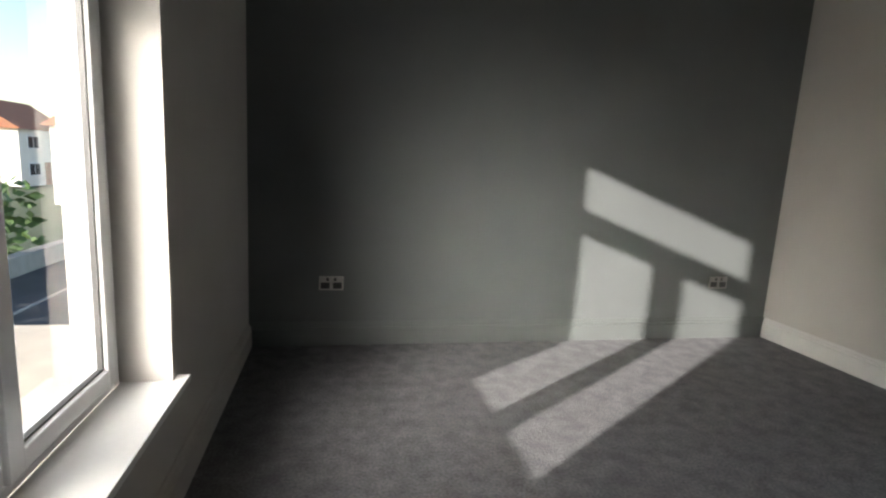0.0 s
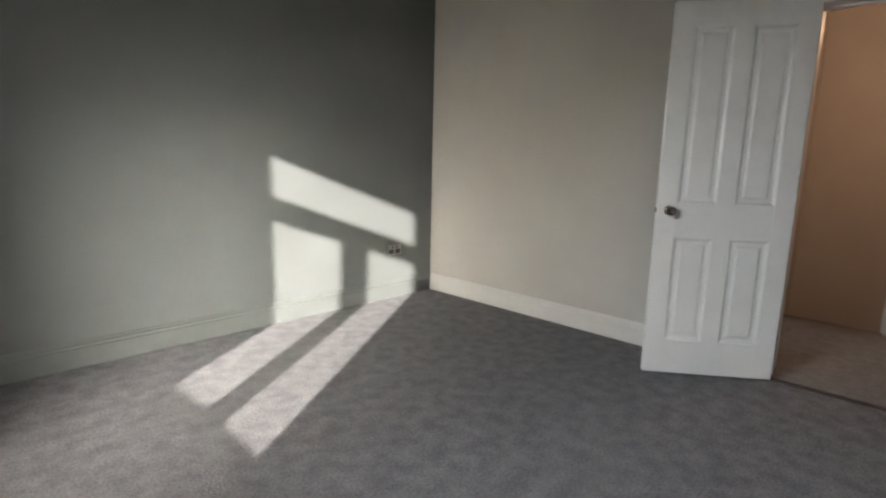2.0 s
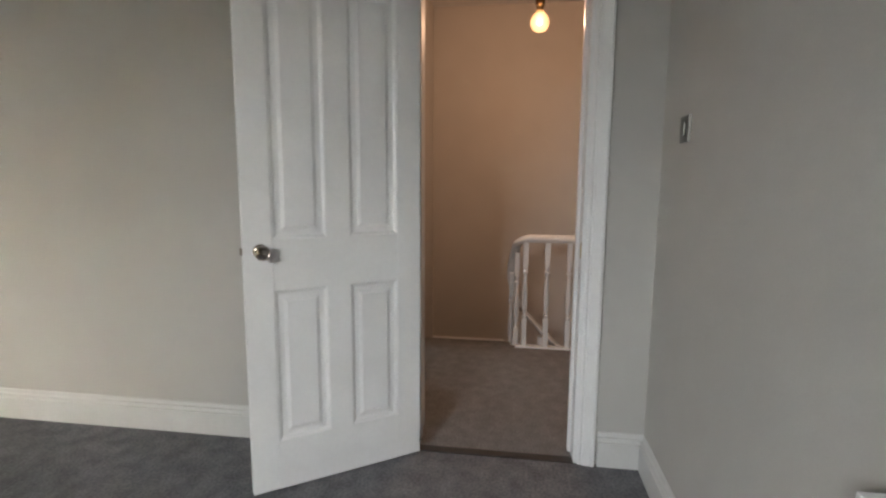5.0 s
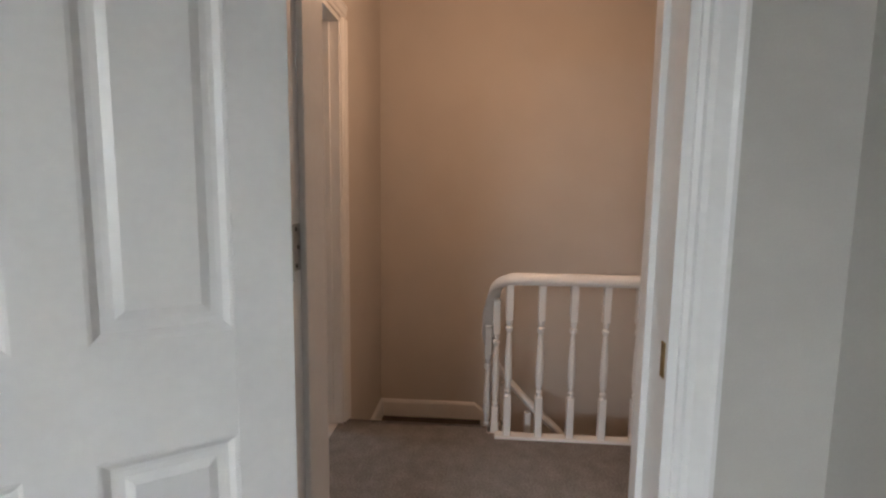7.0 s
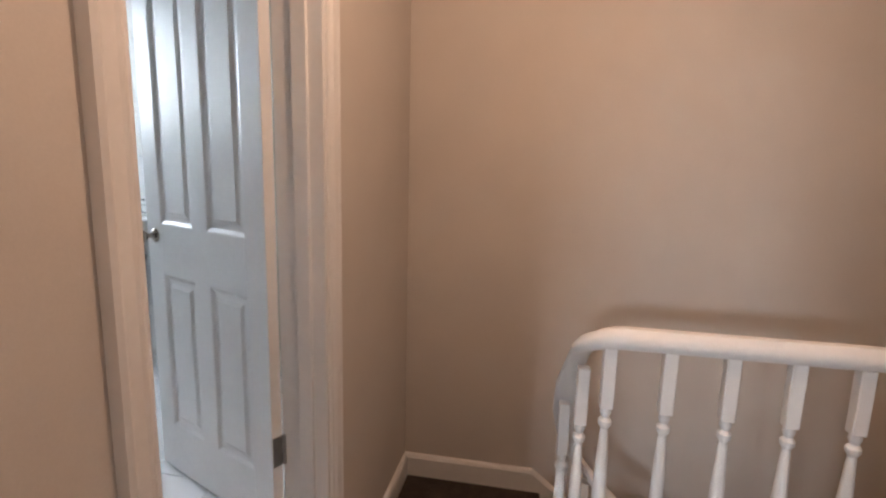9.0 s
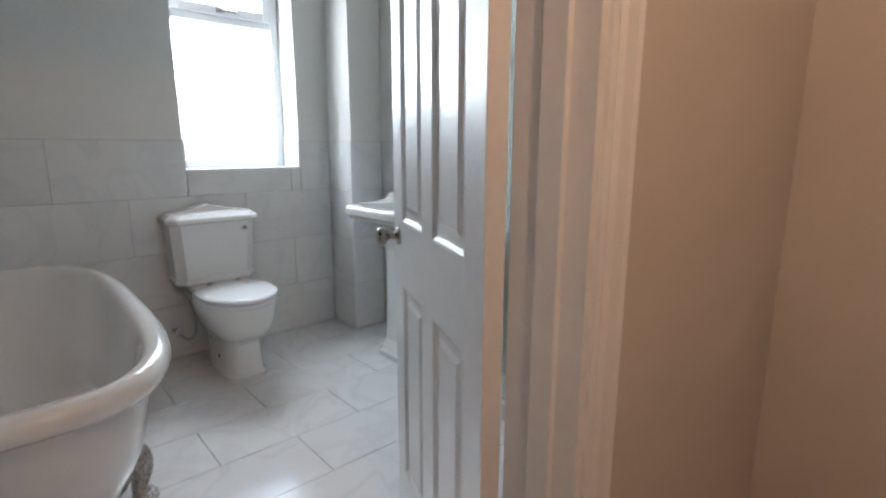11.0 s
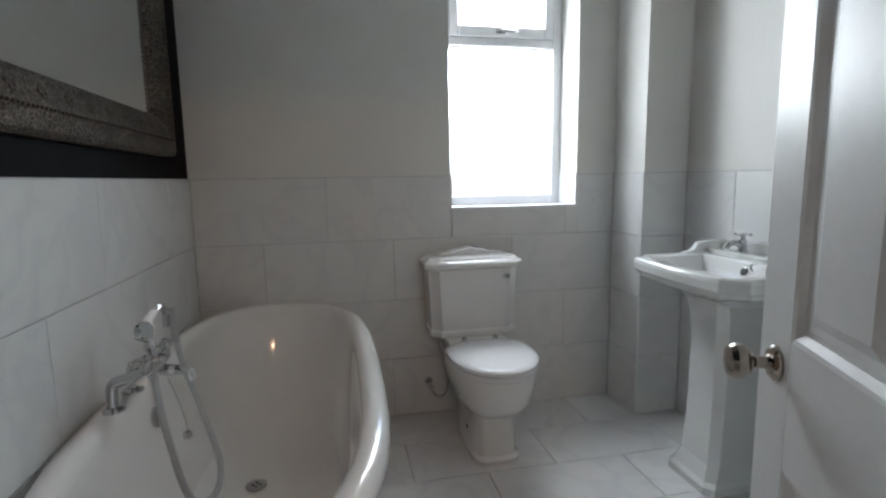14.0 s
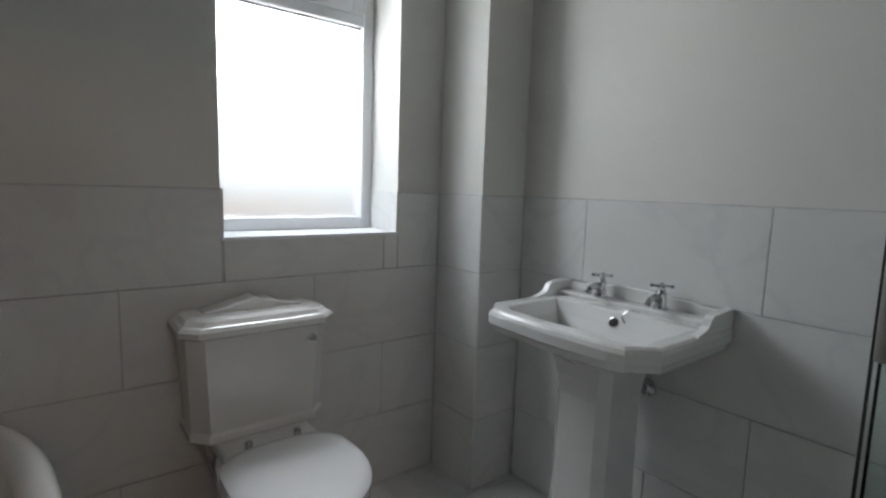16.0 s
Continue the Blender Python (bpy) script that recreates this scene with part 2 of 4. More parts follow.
def rings(bm, loops, close=True, cap0=True, cap1=True):
    """Skin between loops of equal point counts."""
    vs = [[bm.verts.new(p) for p in lp] for lp in loops]
    n = len(vs[0])
    for a, b in zip(vs, vs[1:]):
        for i in range(n if close else n - 1):
            j = (i + 1) % n
            bm.faces.new((a[i], a[j], b[j], b[i]))
    if cap0:
        bm.faces.new(list(reversed(vs[0])))
    if cap1:
        bm.faces.new(vs[-1])
    return bm


def lathe(profile, centre=(0, 0, 0), axis=(0, 0, 1), n=20, bm=None):
    """Turned shape: (radius, height) pairs along the axis."""
    bm = bm or bmesh.new()
    q = Vector(axis).to_track_quat("Z", "Y").to_matrix()
    c = Vector(centre)
    loops = [[c + q @ Vector((max(r, 1e-4) * math.cos(2 * math.pi * i / n), max(r, 1e-4) * math.sin(2 * math.pi * i / n), h)) for i in range(n)] for r, h in profile]
    return rings(bm, loops)


def tube(points, r, n=10, bm=None, closed=False):
    """Round bar along smooth points."""
    bm = bm or bmesh.new()
    pts = [Vector(p) for p in points]
    loops, up = [], None
    for i, p in enumerate(pts):
        d = (pts[min(i + 1, len(pts) - 1)] - pts[max(i - 1, 0)]).normalized()
        if up is None:
            up = d.orthogonal().normalized()
        up = (up - d * up.dot(d)).normalized()
        side = d.cross(up)
        rr = r[i] if isinstance(r, (list, tuple)) else r
        loops.append([p + rr * (math.cos(2 * math.pi * k / n) * up + math.sin(2 * math.pi * k / n) * side) for k in range(n)])
    return rings(bm, loops)


def spline(ctrl, n=8):
    """Catmull-Rom through control points."""
    c = [Vector(p) for p in ctrl]
    c = [2 * c[0] - c[1]] + c + [2 * c[-1] - c[-2]]
    out = []
    for i in range(1, len(c) - 2):
        for k in range(n):
            t = k / n
            out.append(0.5 * (2 * c[i] + (c[i + 1] - c[i - 1]) * t + (2 * c[i - 1] - 5 * c[i] + 4 * c[i + 1] - c[i + 2]) * t * t + (3 * c[i] - c[i - 1] - 3 * c[i + 1] + c[i + 2]) * t ** 3))
    return out + [c[-2]]


def extrude(profile, p0, p1, out, up=(0, 0, 1), bm=None):
    """Straight run of a moulding: profile of (out, up) pairs, from p0 to p1."""
    bm = bm or bmesh.new()
    o, u = Vector(out), Vector(up)
    loops = [[Vector(p) + o * a + u * b for a, b in profile] for p in (p0, p1)]
    return rings(bm, loops)


def superellipse(cx, cy, a, b, z, e=2.6, n=48):
    out = []
    for i in range(n):
        t = 2 * math.pi * i / n
        c, s = math.cos(t), math.sin(t)
        out.append((cx + a * math.copysign(abs(c) ** (2 / e), c), cy + b * math.copysign(abs(s) ** (2 / e), s), z))
    return out


def mesh_of(name, bm, mat, smooth=False):
    bmesh.ops.recalc_face_normals(bm, faces=bm.faces)
    me = bpy.data.meshes.new(name)
    bm.to_mesh(me)
    bm.free()
    if mat:
        me.materials.append(mat)
    if smooth:
        me.polygons.foreach_set("use_smooth", [True] * len(me.polygons))
        me.set_sharp_from_angle(angle=radians(35))
    return me


def thing(name, bm, mat, label="", category="", group="", kind="", smooth=False):
    return tagged(new(name, mesh_of(name, bm, mat, smooth)), label, category, group, kind)


def part(name, bm, mat, parent, label="", smooth=False):
    ob = new(name, mesh_of(name, bm, mat, smooth))
    ob.parent = parent
    return tagged(ob, label)


def empty(name, m, label, category, group="", kind=""):
    ob = new(name)
    ob.empty_display_size = 0.1
    ob.matrix_world = m
    return tagged(ob, label, category, group, kind)


def structure(name, bm, mat, label):
    return thing(name, bm, mat, label, kind="structure")

# ---- large structure ----
CEILZ = 2.66
XW, YN, YS = -3.61, 3.81, 0.165  # bedroom: window wall, grey wall, radiator wall; door wall at x = 0
DY0, DY1, DH = 0.424, 1.145, 1.985  # bedroom doorway
WT, WS = 0.235, 0.112  # thickness of the bedroom door wall north and south of the doorway
BX0, BX1, BY0, BY1 = 0.515, 2.82, 1.60, 4.088  # bathroom
LY, LX, SX = 1.46, 1.585, 2.53  # landing wall, landing edge, stair wall
LE = 1.512  # landing edge under the balustrade
BD0, BD1 = 0.82, 1.562  # bathroom doorway
WY0, WY1, WZ0, WZ1 = 1.265, 2.39, 0.41, 2.08  # bedroom window opening
VX0, VX1, VZ0, VZ1 = 1.704, 2.381, 1.055, 2.28  # bathroom window opening

structure("floor_bedroom", B(XW - 0.3, 0.03, YS - 0.1, YN + 0.1, -0.2, 0.0), CARPET, "grey cut-pile bedroom carpet with soft tread marks")
bm = B(0.03, LE, -1.6, 0.725, -0.2, 0.0)
box(bm, 0.03, LX, 0.725, LY + 0.02, -0.2, 0.0)
structure("floor_landing", bm, CARPET2, "brown-grey carpet on the landing floor")
structure("wall_north_bedroom", B(XW - 0.3, 0.0, YN, YN + 0.12, 0, CEILZ), GREY, "dark grey painted feature wall")
structure("wall_south_bedroom", B(XW - 0.3, 0.0, YS - 0.12, YS, 0, CEILZ), CREAM, "pale cream painted wall behind the radiator")
bm = B(0.0, WS, -1.6, DY0, 0, CEILZ)
box(bm, 0.0, WT, DY1, YN + 0.12, 0, CEILZ)
box(bm, 0.0, WS, DY0, DY1, DH, CEILZ)
structure("wall_east_bedroom", bm, CREAM, "pale cream painted wall with the bedroom doorway")
bm = B(XW - 0.28, XW, YS, WY0, 0, CEILZ)
box(bm, XW - 0.28, XW, WY1, YN, 0, CEILZ)
box(bm, XW - 0.28, XW, WY0, WY1, 0, WZ0 - 0.02)
box(bm, XW - 0.28, XW, WY0, WY1, WZ1, CEILZ)
structure("wall_west_bedroom", bm, CREAM, "pale cream painted wall with the bedroom window")
structure("ceiling_bedroom", B(XW - 0.3, 0.06, YS - 0.12, YN + 0.12, CEILZ, CEILZ + 0.1), CEIL, "plain white painted bedroom ceiling")
structure("ceiling_landing", B(0.06, SX + 0.12, -2.9, LY + 0.12, CEILZ, CEILZ + 0.1), CEIL, "plain white painted landing ceiling")
structure("ceiling_bathroom", B(0.3, BX1 + 0.12, LY + 0.12, BY1 + 0.3, CEILZ, CEILZ + 0.1), CEIL, "plain white painted bathroom ceiling")
# landing walls
bm = B(WT, BD0, LY, BY0, 0, CEILZ)
box(bm, BD1, SX + 0.12, LY, BY0, -2.7, CEILZ)
box(bm, BD0, BD1, LY, BY0, DH, CEILZ)
structure("wall_north_landing", bm, LANDING, "warm cream painted wall with the bathroom doorway")
structure("wall_east_landing", B(SX, SX + 0.12, -2.9, LY, -2.7, CEILZ), LANDING, "warm cream painted stair wall")
structure("wall_south_landing", B(0.0, SX + 0.12, -3.0, -2.9, -2.7, CEILZ), LANDING, "warm cream painted end wall of the stairwell")
structure("wall_west_landing", B(0.0, WS, -2.9, -1.6, 0, CEILZ), LANDING, "warm cream painted side wall of the landing")
structure("floor_landing_end", B(WS, LE, -2.9, -1.6, -0.2, 0.0), CARPET2, "brown-grey carpet at the end of the landing")
structure("wall_under_landing", B(LE - 0.14, LE - 0.02, -2.9, LY, -2.7, -0.2), LANDING, "warm cream painted wall below the landing edge")
structure("floor_hall", B(LE - 0.14, SX, -2.9, LY, -2.8, -2.7), CARPET2, "carpeted floor at the foot of the stairs")
# the landing side of the bedroom wall
structure("wall_lining_landing", B(WT, WT + 0.006, DY1 + 0.075, LY, 0.0, CEILZ), LANDING, "warm cream painted landing side of the bedroom wall")
structure("wall_lining_landing_end", B(WS, WS + 0.006, -1.6, DY0 - 0.075, 0.0, CEILZ), LANDING, "warm cream painted landing side of the bedroom wall")
# bathroom walls
structure("floor_bathroom", B(BX0 - 0.006, BX1 + 0.006, LY + 0.02, BY1 + 0.006, -0.2, -0.006), GROUT, "grey grout bed under glossy white marble-effect tiles")
bm = B(BX0 - 0.12, BX0 - 0.006, BY0, BY1 + 0.3, -0.2, 1.215)
structure("wall_west_bathroom", bm, GROUT, "lower bathroom wall with grey grout joints")
structure("wall_west_bathroom_upper", B(BX0 - 0.12, BX0 - 0.009, BY0, BY1 + 0.3, 1.215, CEILZ), BLACKWALL, "black painted upper wall behind the mirror")
bm = B(BX0 - 0.12, VX0, BY1 + 0.006, BY1 + 0.3, -0.2, 1.215)
box(bm, VX1, BX1 + 0.12, BY1 + 0.006, BY1 + 0.3, -0.2, 1.215)
box(bm, VX0, VX1, BY1 + 0.006, BY1 + 0.3, -0.2, VZ0 - 0.012)
structure("wall_north_bathroom", bm, GROUT, "lower bathroom wall with grey grout joints")
bm = B(BX0 - 0.12, VX0, BY1 + 0.009, BY1 + 0.3, 1.215, CEILZ)
box(bm, VX1, BX1 + 0.12, BY1 + 0.009, BY1 + 0.3, 1.215, CEILZ)
box(bm, VX0, VX1, BY1 + 0.009, BY1 + 0.3, VZ1, CEILZ)
structure("wall_north_bathroom_upper", bm, BATHWALL, "off-white painted wall with the bathroom window")
structure("wall_east_bathroom", B(BX1 + 0.006, BX1 + 0.12, BY0, BY1, -0.2, 1.215), GROUT, "lower bathroom wall with grey grout joints")
structure("wall_east_bathroom_upper", B(BX1 + 0.009, BX1 + 0.12, BY0, BY1, 1.215, CEILZ), BATHWALL, "off-white painted wall above the basin")
PX, PY = 2.585, 3.815  # boxed-in pipes
structure("pipe_boxing", B(PX + 0.006, BX1, PY + 0.006, BY1, 0, 1.215), GROUT, "tiled pipe boxing in the bathroom corner")
structure("pipe_boxing_upper", B(PX + 0.009, BX1 + 0.005, PY + 0.009, BY1 + 0.005, 1.215, CEILZ), BATHWALL, "off-white painted pipe boxing in the corner")
structure("wall_south_bathroom", B(BX0 - 0.1, BD0 - 0.06, BY0 + 0.0, BY0 + 0.004, 0, CEILZ), BATHWALL, "off-white painted wall beside the bathroom door")
structure("wall_south_bathroom_east", B(BD1 + 0.06, BX1, BY0, BY0 + 0.004, 0, CEILZ), BATHWALL, "off-white painted wall beside the bathroom door")

# skirtings: (out, up) profile with a moulded top
SK = [(0, 0), (0.02, 0), (0.02, 0.104), (0.013, 0.108), (0.013, 0.113), (0.018, 0.116), (0.017, 0.126), (0.009, 0.130), (0.009, 0.134), (0.005, 0.144), (0, 0.146)]


def skirting(name, p0, p1, out, mat, label):
    return structure(name, extrude(SK, p0, p1, out), mat, label)


skirting("baseboard_north", (XW, YN, 0), (0, YN, 0), (0, -1, 0), GREYTRIM, "grey painted moulded skirting board")
skirting("baseboard_east", (0, DY1 + 0.075, 0), (0, YN - 0.02, 0), (-1, 0, 0), TRIM, "white painted moulded skirting board")
skirting("baseboard_east_short", (0, YS, 0), (0, DY0 - 0.075, 0), (-1, 0, 0), TRIM, "short white moulded skirting beside the door")
skirting("baseboard_south", (XW, YS, 0), (-0.02, YS, 0), (0, 1, 0), TRIM, "white painted moulded skirting board")
skirting("baseboard_west", (XW, YS + 0.02, 0), (XW, YN - 0.02, 0), (1, 0, 0), CREAM, "cream painted moulded skirting board")

# door frames: lining, stops, architraves
ARC = [(0, 0), (0.012, 0), (0.016, 0.008), (0.013, 0.016), (0.020, 0.024), (0.022, 0.05), (0.026, 0.058), (0.022, 0.068), (0, 0.07)]


def architrave(parent, along, face, out, a0, a1, h):
    """Two uprights and a head, on the wall face. along: unit vector of the wall; a0, a1 inner edges."""
    al, o = Vector(along), Vector(out)
    base = Vector(face)
    part("architrave", extrude(ARC, base + al * a0, base + al * a0 + Vector((0, 0, h)), o, -al), WHITE, parent, smooth=False)
    part("architrave", extrude(ARC, base + al * a1, base + al * a1 + Vector((0, 0, h)), o, al), WHITE, parent)
    part("architrave", extrude(ARC, base + al * (a0 - 0.07) + Vector((0, 0, h)), base + al * (a1 + 0.07) + Vector((0, 0, h)), o), WHITE, parent)


frame_a = empty("door_frame_1", pose(0, 0, 0), "white gloss moulded frame of the bedroom doorway", "door frame", kind="structure")
part("lining", B(-0.004, WS + 0.010, DY0 - 0.001, DY0 + 0.022, 0, DH), WHITE, frame_a)
part("lining", B(-0.004, WT + 0.010, DY1 - 0.022, DY1 + 0.001, 0, DH), WHITE, frame_a)
part("lining", B(-0.004, WS + 0.010, DY0 + 0.022, DY1 - 0.022, DH - 0.022, DH + 0.001), WHITE, frame_a)
part("door_stop", B(0.084, 0.126, DY0 + 0.022, DY0 + 0.035, 0, DH - 0.022, 0.002), WHITE, frame_a)
part("door_stop", B(0.084, 0.126, DY1 - 0.035, DY1 - 0.022, 0, DH - 0.022, 0.002), WHITE, frame_a)
part("door_stop", B(0.084, 0.126, DY0 + 0.035, DY1 - 0.035, DH - 0.035, DH - 0.022, 0.002), WHITE, frame_a)
architrave(frame_a, (0, 1, 0), (0, 0, 0), (-1, 0, 0), DY0 + 0.005, DY1 - 0.005, DH)
part("architrave", extrude(ARC, (WS + 0.006, DY0 + 0.005, 0), (WS + 0.006, DY0 + 0.005, DH), (1, 0, 0), (0, -1, 0)), WHITE, frame_a)
part("architrave", extrude(ARC, (WT + 0.006, DY1 - 0.005, 0), (WT + 0.006, DY1 - 0.005, DH), (1, 0, 0), (0, 1, 0)), WHITE, frame_a)
part("architrave", extrude(ARC, (WS + 0.006, DY0 - 0.065, DH), (WS + 0.006, DY1 - 0.024, DH), (1, 0, 0)), WHITE, frame_a)
part("strike_plate", B(0.008, 0.026, DY0 + 0.021, DY0 + 0.0235, 0.868, 0.932, 0.0008), BRASS, frame_a, "worn brass strike plate")
for z in (0.25, 1.08, 1.775):
    hinge = part("hinge_flap", B(0.032, 0.078, DY1 - 0.0245, DY1 - 0.021, z - 0.045, z + 0.045, 0.0008), STEEL, frame_a, "steel hinge flap let into the lining")
    for k, dx in ((-0.035, 0.010), (0.0, 0.02), (0.035, 0.010)):
        part("screw", lathe([(0.0045, 0), (0.0045, 0.0015), (0.002, 0.0008), (0.0, 0.0006)], (0.045 + dx, DY1 - 0.0245, z + k), (0, -1, 0), 10), DARK, hinge)
frame_b = empty("door_frame_2", pose(0, 0, 0), "white gloss moulded frame of the bathroom doorway", "door frame", kind="structure")
part("lining", B(BD0 - 0.001, BD0 + 0.022, LY - 0.004, BY0 + 0.008, 0, DH), WHITE, frame_b)
part("lining", B(BD1 - 0.022, BD1 + 0.001, LY - 0.004, BY0 + 0.008, 0, DH), WHITE, frame_b)
part("lining", B(BD0 + 0.022, BD1 - 0.022, LY - 0.004, BY0 + 0.008, DH - 0.022, DH + 0.001), WHITE, frame_b)
part("door_stop", B(BD1 - 0.035, BD1 - 0.022, 1.50, 1.545, 0, DH - 0.022, 0.002), WHITE, frame_b)
part("door_stop", B(BD0 + 0.022, BD0 + 0.035, 1.50, 1.545, 0, DH - 0.022, 0.002), WHITE, frame_b)
architrave(frame_b, (1, 0, 0), (0, LY, 0), (0, -1, 0), BD0 + 0.005, BD1 - 0.005, DH)
architrave(frame_b, (1, 0, 0), (0, BY0 + 0.004, 0), (0, 1, 0), BD0 + 0.005, BD1 - 0.005, DH)
structure("threshold_bar", B(-0.012, 0.035, DY0 + 0.02, DY1 - 0.02, 0, 0.006, 0.002), DARK, "dark joint strip between the two carpets")

# ---- doors ----


def panel_mesh(x0, x1, z0, z1, y, s):
    """Moulded panel: sunk bead, flat sinking and raised field; s = side it faces."""
    bm = bmesh.new()
    steps = [(0, 0), (0.006, -0.0015), (0.016, -0.008), (0.024, -0.009), (0.034, -0.0085), (0.048, -0.003), (0.052, -0.003)]
    loops = [[(x0 + i, y + s * d, z0 + i), (x1 - i, y + s * d, z0 + i), (x1 - i, y + s * d, z1 - i), (x0 + i, y + s * d, z1 - i)] for i, d in steps]
    return rings(bm, loops, cap0=False)


def door(name, m, w, h, hinges, label, knob_metal, lift=0.0):
    """Four-panel door; hinge on the local z axis, leaf along +x, thickness towards +y."""
    root = empty(name, m, label, "door")
    t = 0.038
    st, mid, gap = 0.098, 0.085, 0.012
    x1, x2 = st, (w - mid) / 2
    x3, x4 = (w + mid) / 2, w - st
    zb0, zb1, zt0, zt1 = 0.20, 0.75 + lift, 0.93 + lift, h - 0.115
    bm = bmesh.new()
    for a, b, c, d in ((0, st, gap, h), (w - st, w, gap, h)):
        box(bm, a, b, 0, t, c, d, 0.0015, 1)
    for c, d in ((gap, zb0), (zb1, zt0), (zt1, h)):
        box(bm, st, w - st, 0, t, c, d)
    for c, d in ((zb0, zb1), (zt0, zt1)):
        box(bm, x2, x3, 0, t, c, d)
        box(bm, x1, x2, 0.012, t - 0.012, c, d)
        box(bm, x3, x4, 0.012, t - 0.012, c, d)
    part("leaf", bm, WHITE, root)
    for a, b in ((x1, x2), (x3, x4)):
        for c, d in ((zb0, zb1), (zt0, zt1)):
            part("panel", panel_mesh(a, b, c, d, t, 1), WHITE, root)
            part("panel", panel_mesh(a, b, c, d, 0.0, -1), WHITE, root)
    for s, y in ((1, t), (-1, 0.0)):
        rose = [(0.026, 0), (0.026, 0.004), (0.021, 0.008), (0.012, 0.010), (0.009, 0.014), (0.009, 0.028), (0.013, 0.032), (0.0175, 0.035), (0.0165, 0.037), (0.022, 0.040), (0.0265, 0.047), (0.0265, 0.055), (0.0215, 0.062), (0.0205, 0.0615), (0.010, 0.066), (0.0, 0.0665)]
        part("knob", lathe(rose, (w - 0.058, y, 0.905 + lift * 0.6), (0, s, 0), 24), knob_metal, root, "round polished metal knob on a rose", True)
    part("latch", B(w - 0.001, w + 0.008, t / 2 - 0.007, t / 2 + 0.007, 0.893 + lift * 0.6, 0.917 + lift * 0.6, 0.002), knob_metal, root, "metal spring latch")
    for z in hinges:
        bm = B(-0.0025, 0.0, 0.002, t - 0.002, z - 0.05, z + 0.05)
        tube([(-0.004, -0.004, z - 0.05), (-0.004, -0.004, z + 0.05)], 0.006, 10, bm)
        part("hinge", bm, STEEL, root, "steel butt hinge")
    return root


# bedroom door swings into the bedroom, hinge at the doorway's north side
ang_a = 126.5
door("bedroom_door", pose(-0.002, 1.116, 0, 0, 0, ang_a), 0.68, 1.975, (0.25, 1.08, 1.775), "white gloss four-panel door standing wide open", NICKEL, 0.03)
# bathroom door: hinge at the doorway's east side, opened inwards
ang_b = 66.0
door("bathroom_door", pose(1.525, BY0 + 0.004, 0, 0, 0, ang_b), 0.70, 1.975, (0.30, 1.80), "white gloss four-panel bathroom door standing open", NICKEL, 0.045)

# ---- bedroom window ----
GX = -3.75


def casement(root, y0, y1, z0, z1, x):
    """Sash frame with gasket and pane."""
    f = 0.055
    bm = B(x - 0.06, x, y0, y0 + f, z0, z1, 0.006)
    box(bm, x - 0.06, x, y1 - f, y1, z0, z1, 0.006)
    box(bm, x - 0.06, x, y0 + f - 0.004, y1 - f + 0.004, z0, z0 + f, 0.006)
    box(bm, x - 0.06, x, y0 + f - 0.004, y1 - f + 0.004, z1 - f, z1, 0.006)
    sash = part("sash", bm, UPVC, root)
    g = 0.006
    a, b, c, d = y0 + f, y1 - f, z0 + f, z1 - f
    bm = B(x - 0.03, x - 0.012, a, a + g, c, d)
    box(bm, x - 0.03, x - 0.012, b - g, b, c, d)
    box(bm, x - 0.03, x - 0.012, a + g, b - g, c, c + g)
    box(bm, x - 0.03, x - 0.012, a + g, b - g, d - g, d)
    part("gasket", bm, GASKET, sash, "black rubber gasket")
    p = part("pane", B(x - 0.028, x - 0.024, a, b, c, d), CLEAR, sash, "clear window glass")
    p.visible_shadow = False


win = empty("window_1", pose(0, 0, 0), "white plastic casement window with a top light", "window", kind="structure")
bm = bmesh.new()
for a, b, c, d in ((WY0, WY0 + 0.045, WZ0, WZ1), (WY1 - 0.045, WY1, WZ0, WZ1), (WY0 + 0.045, WY1 - 0.045, WZ0, WZ0 + 0.03), (WY0 + 0.045, WY1 - 0.045, WZ1 - 0.045, WZ1),
                   (WY0 + 0.045, WY1 - 0.045, 1.595, 1.64), (1.79, 1.83, WZ0 + 0.03, 1.595)):
    box(bm, GX - 0.075, GX - 0.012, a, b, c, d, 0.004, 1)
part("window_frame", bm, UPVC, win)
casement(win, WY0 + 0.045, 1.79, WZ0 + 0.03, 1.595, GX)
casement(win, 1.83, WY1 - 0.045, WZ0 + 0.03, 1.595, GX)
casement(win, WY0 + 0.045, WY1 - 0.045, 1.64, WZ1 - 0.045, GX)
sill = bmesh.new()
box(sill, GX - 0.01, XW + 0.04, WY0 - 0.0, WY1, WZ0 - 0.02, WZ0 + 0.004, 0.003)
box(sill, XW + 0.001, XW + 0.04, WY1, WY1 + 0.05, WZ0 - 0.02, WZ0 + 0.004, 0.003)
box(sill, XW + 0.001, XW + 0.04, WY0 - 0.05, WY0, WZ0 - 0.02, WZ0 + 0.004, 0.003)
part("window_sill", sill, WHITE, win, "white gloss window board")

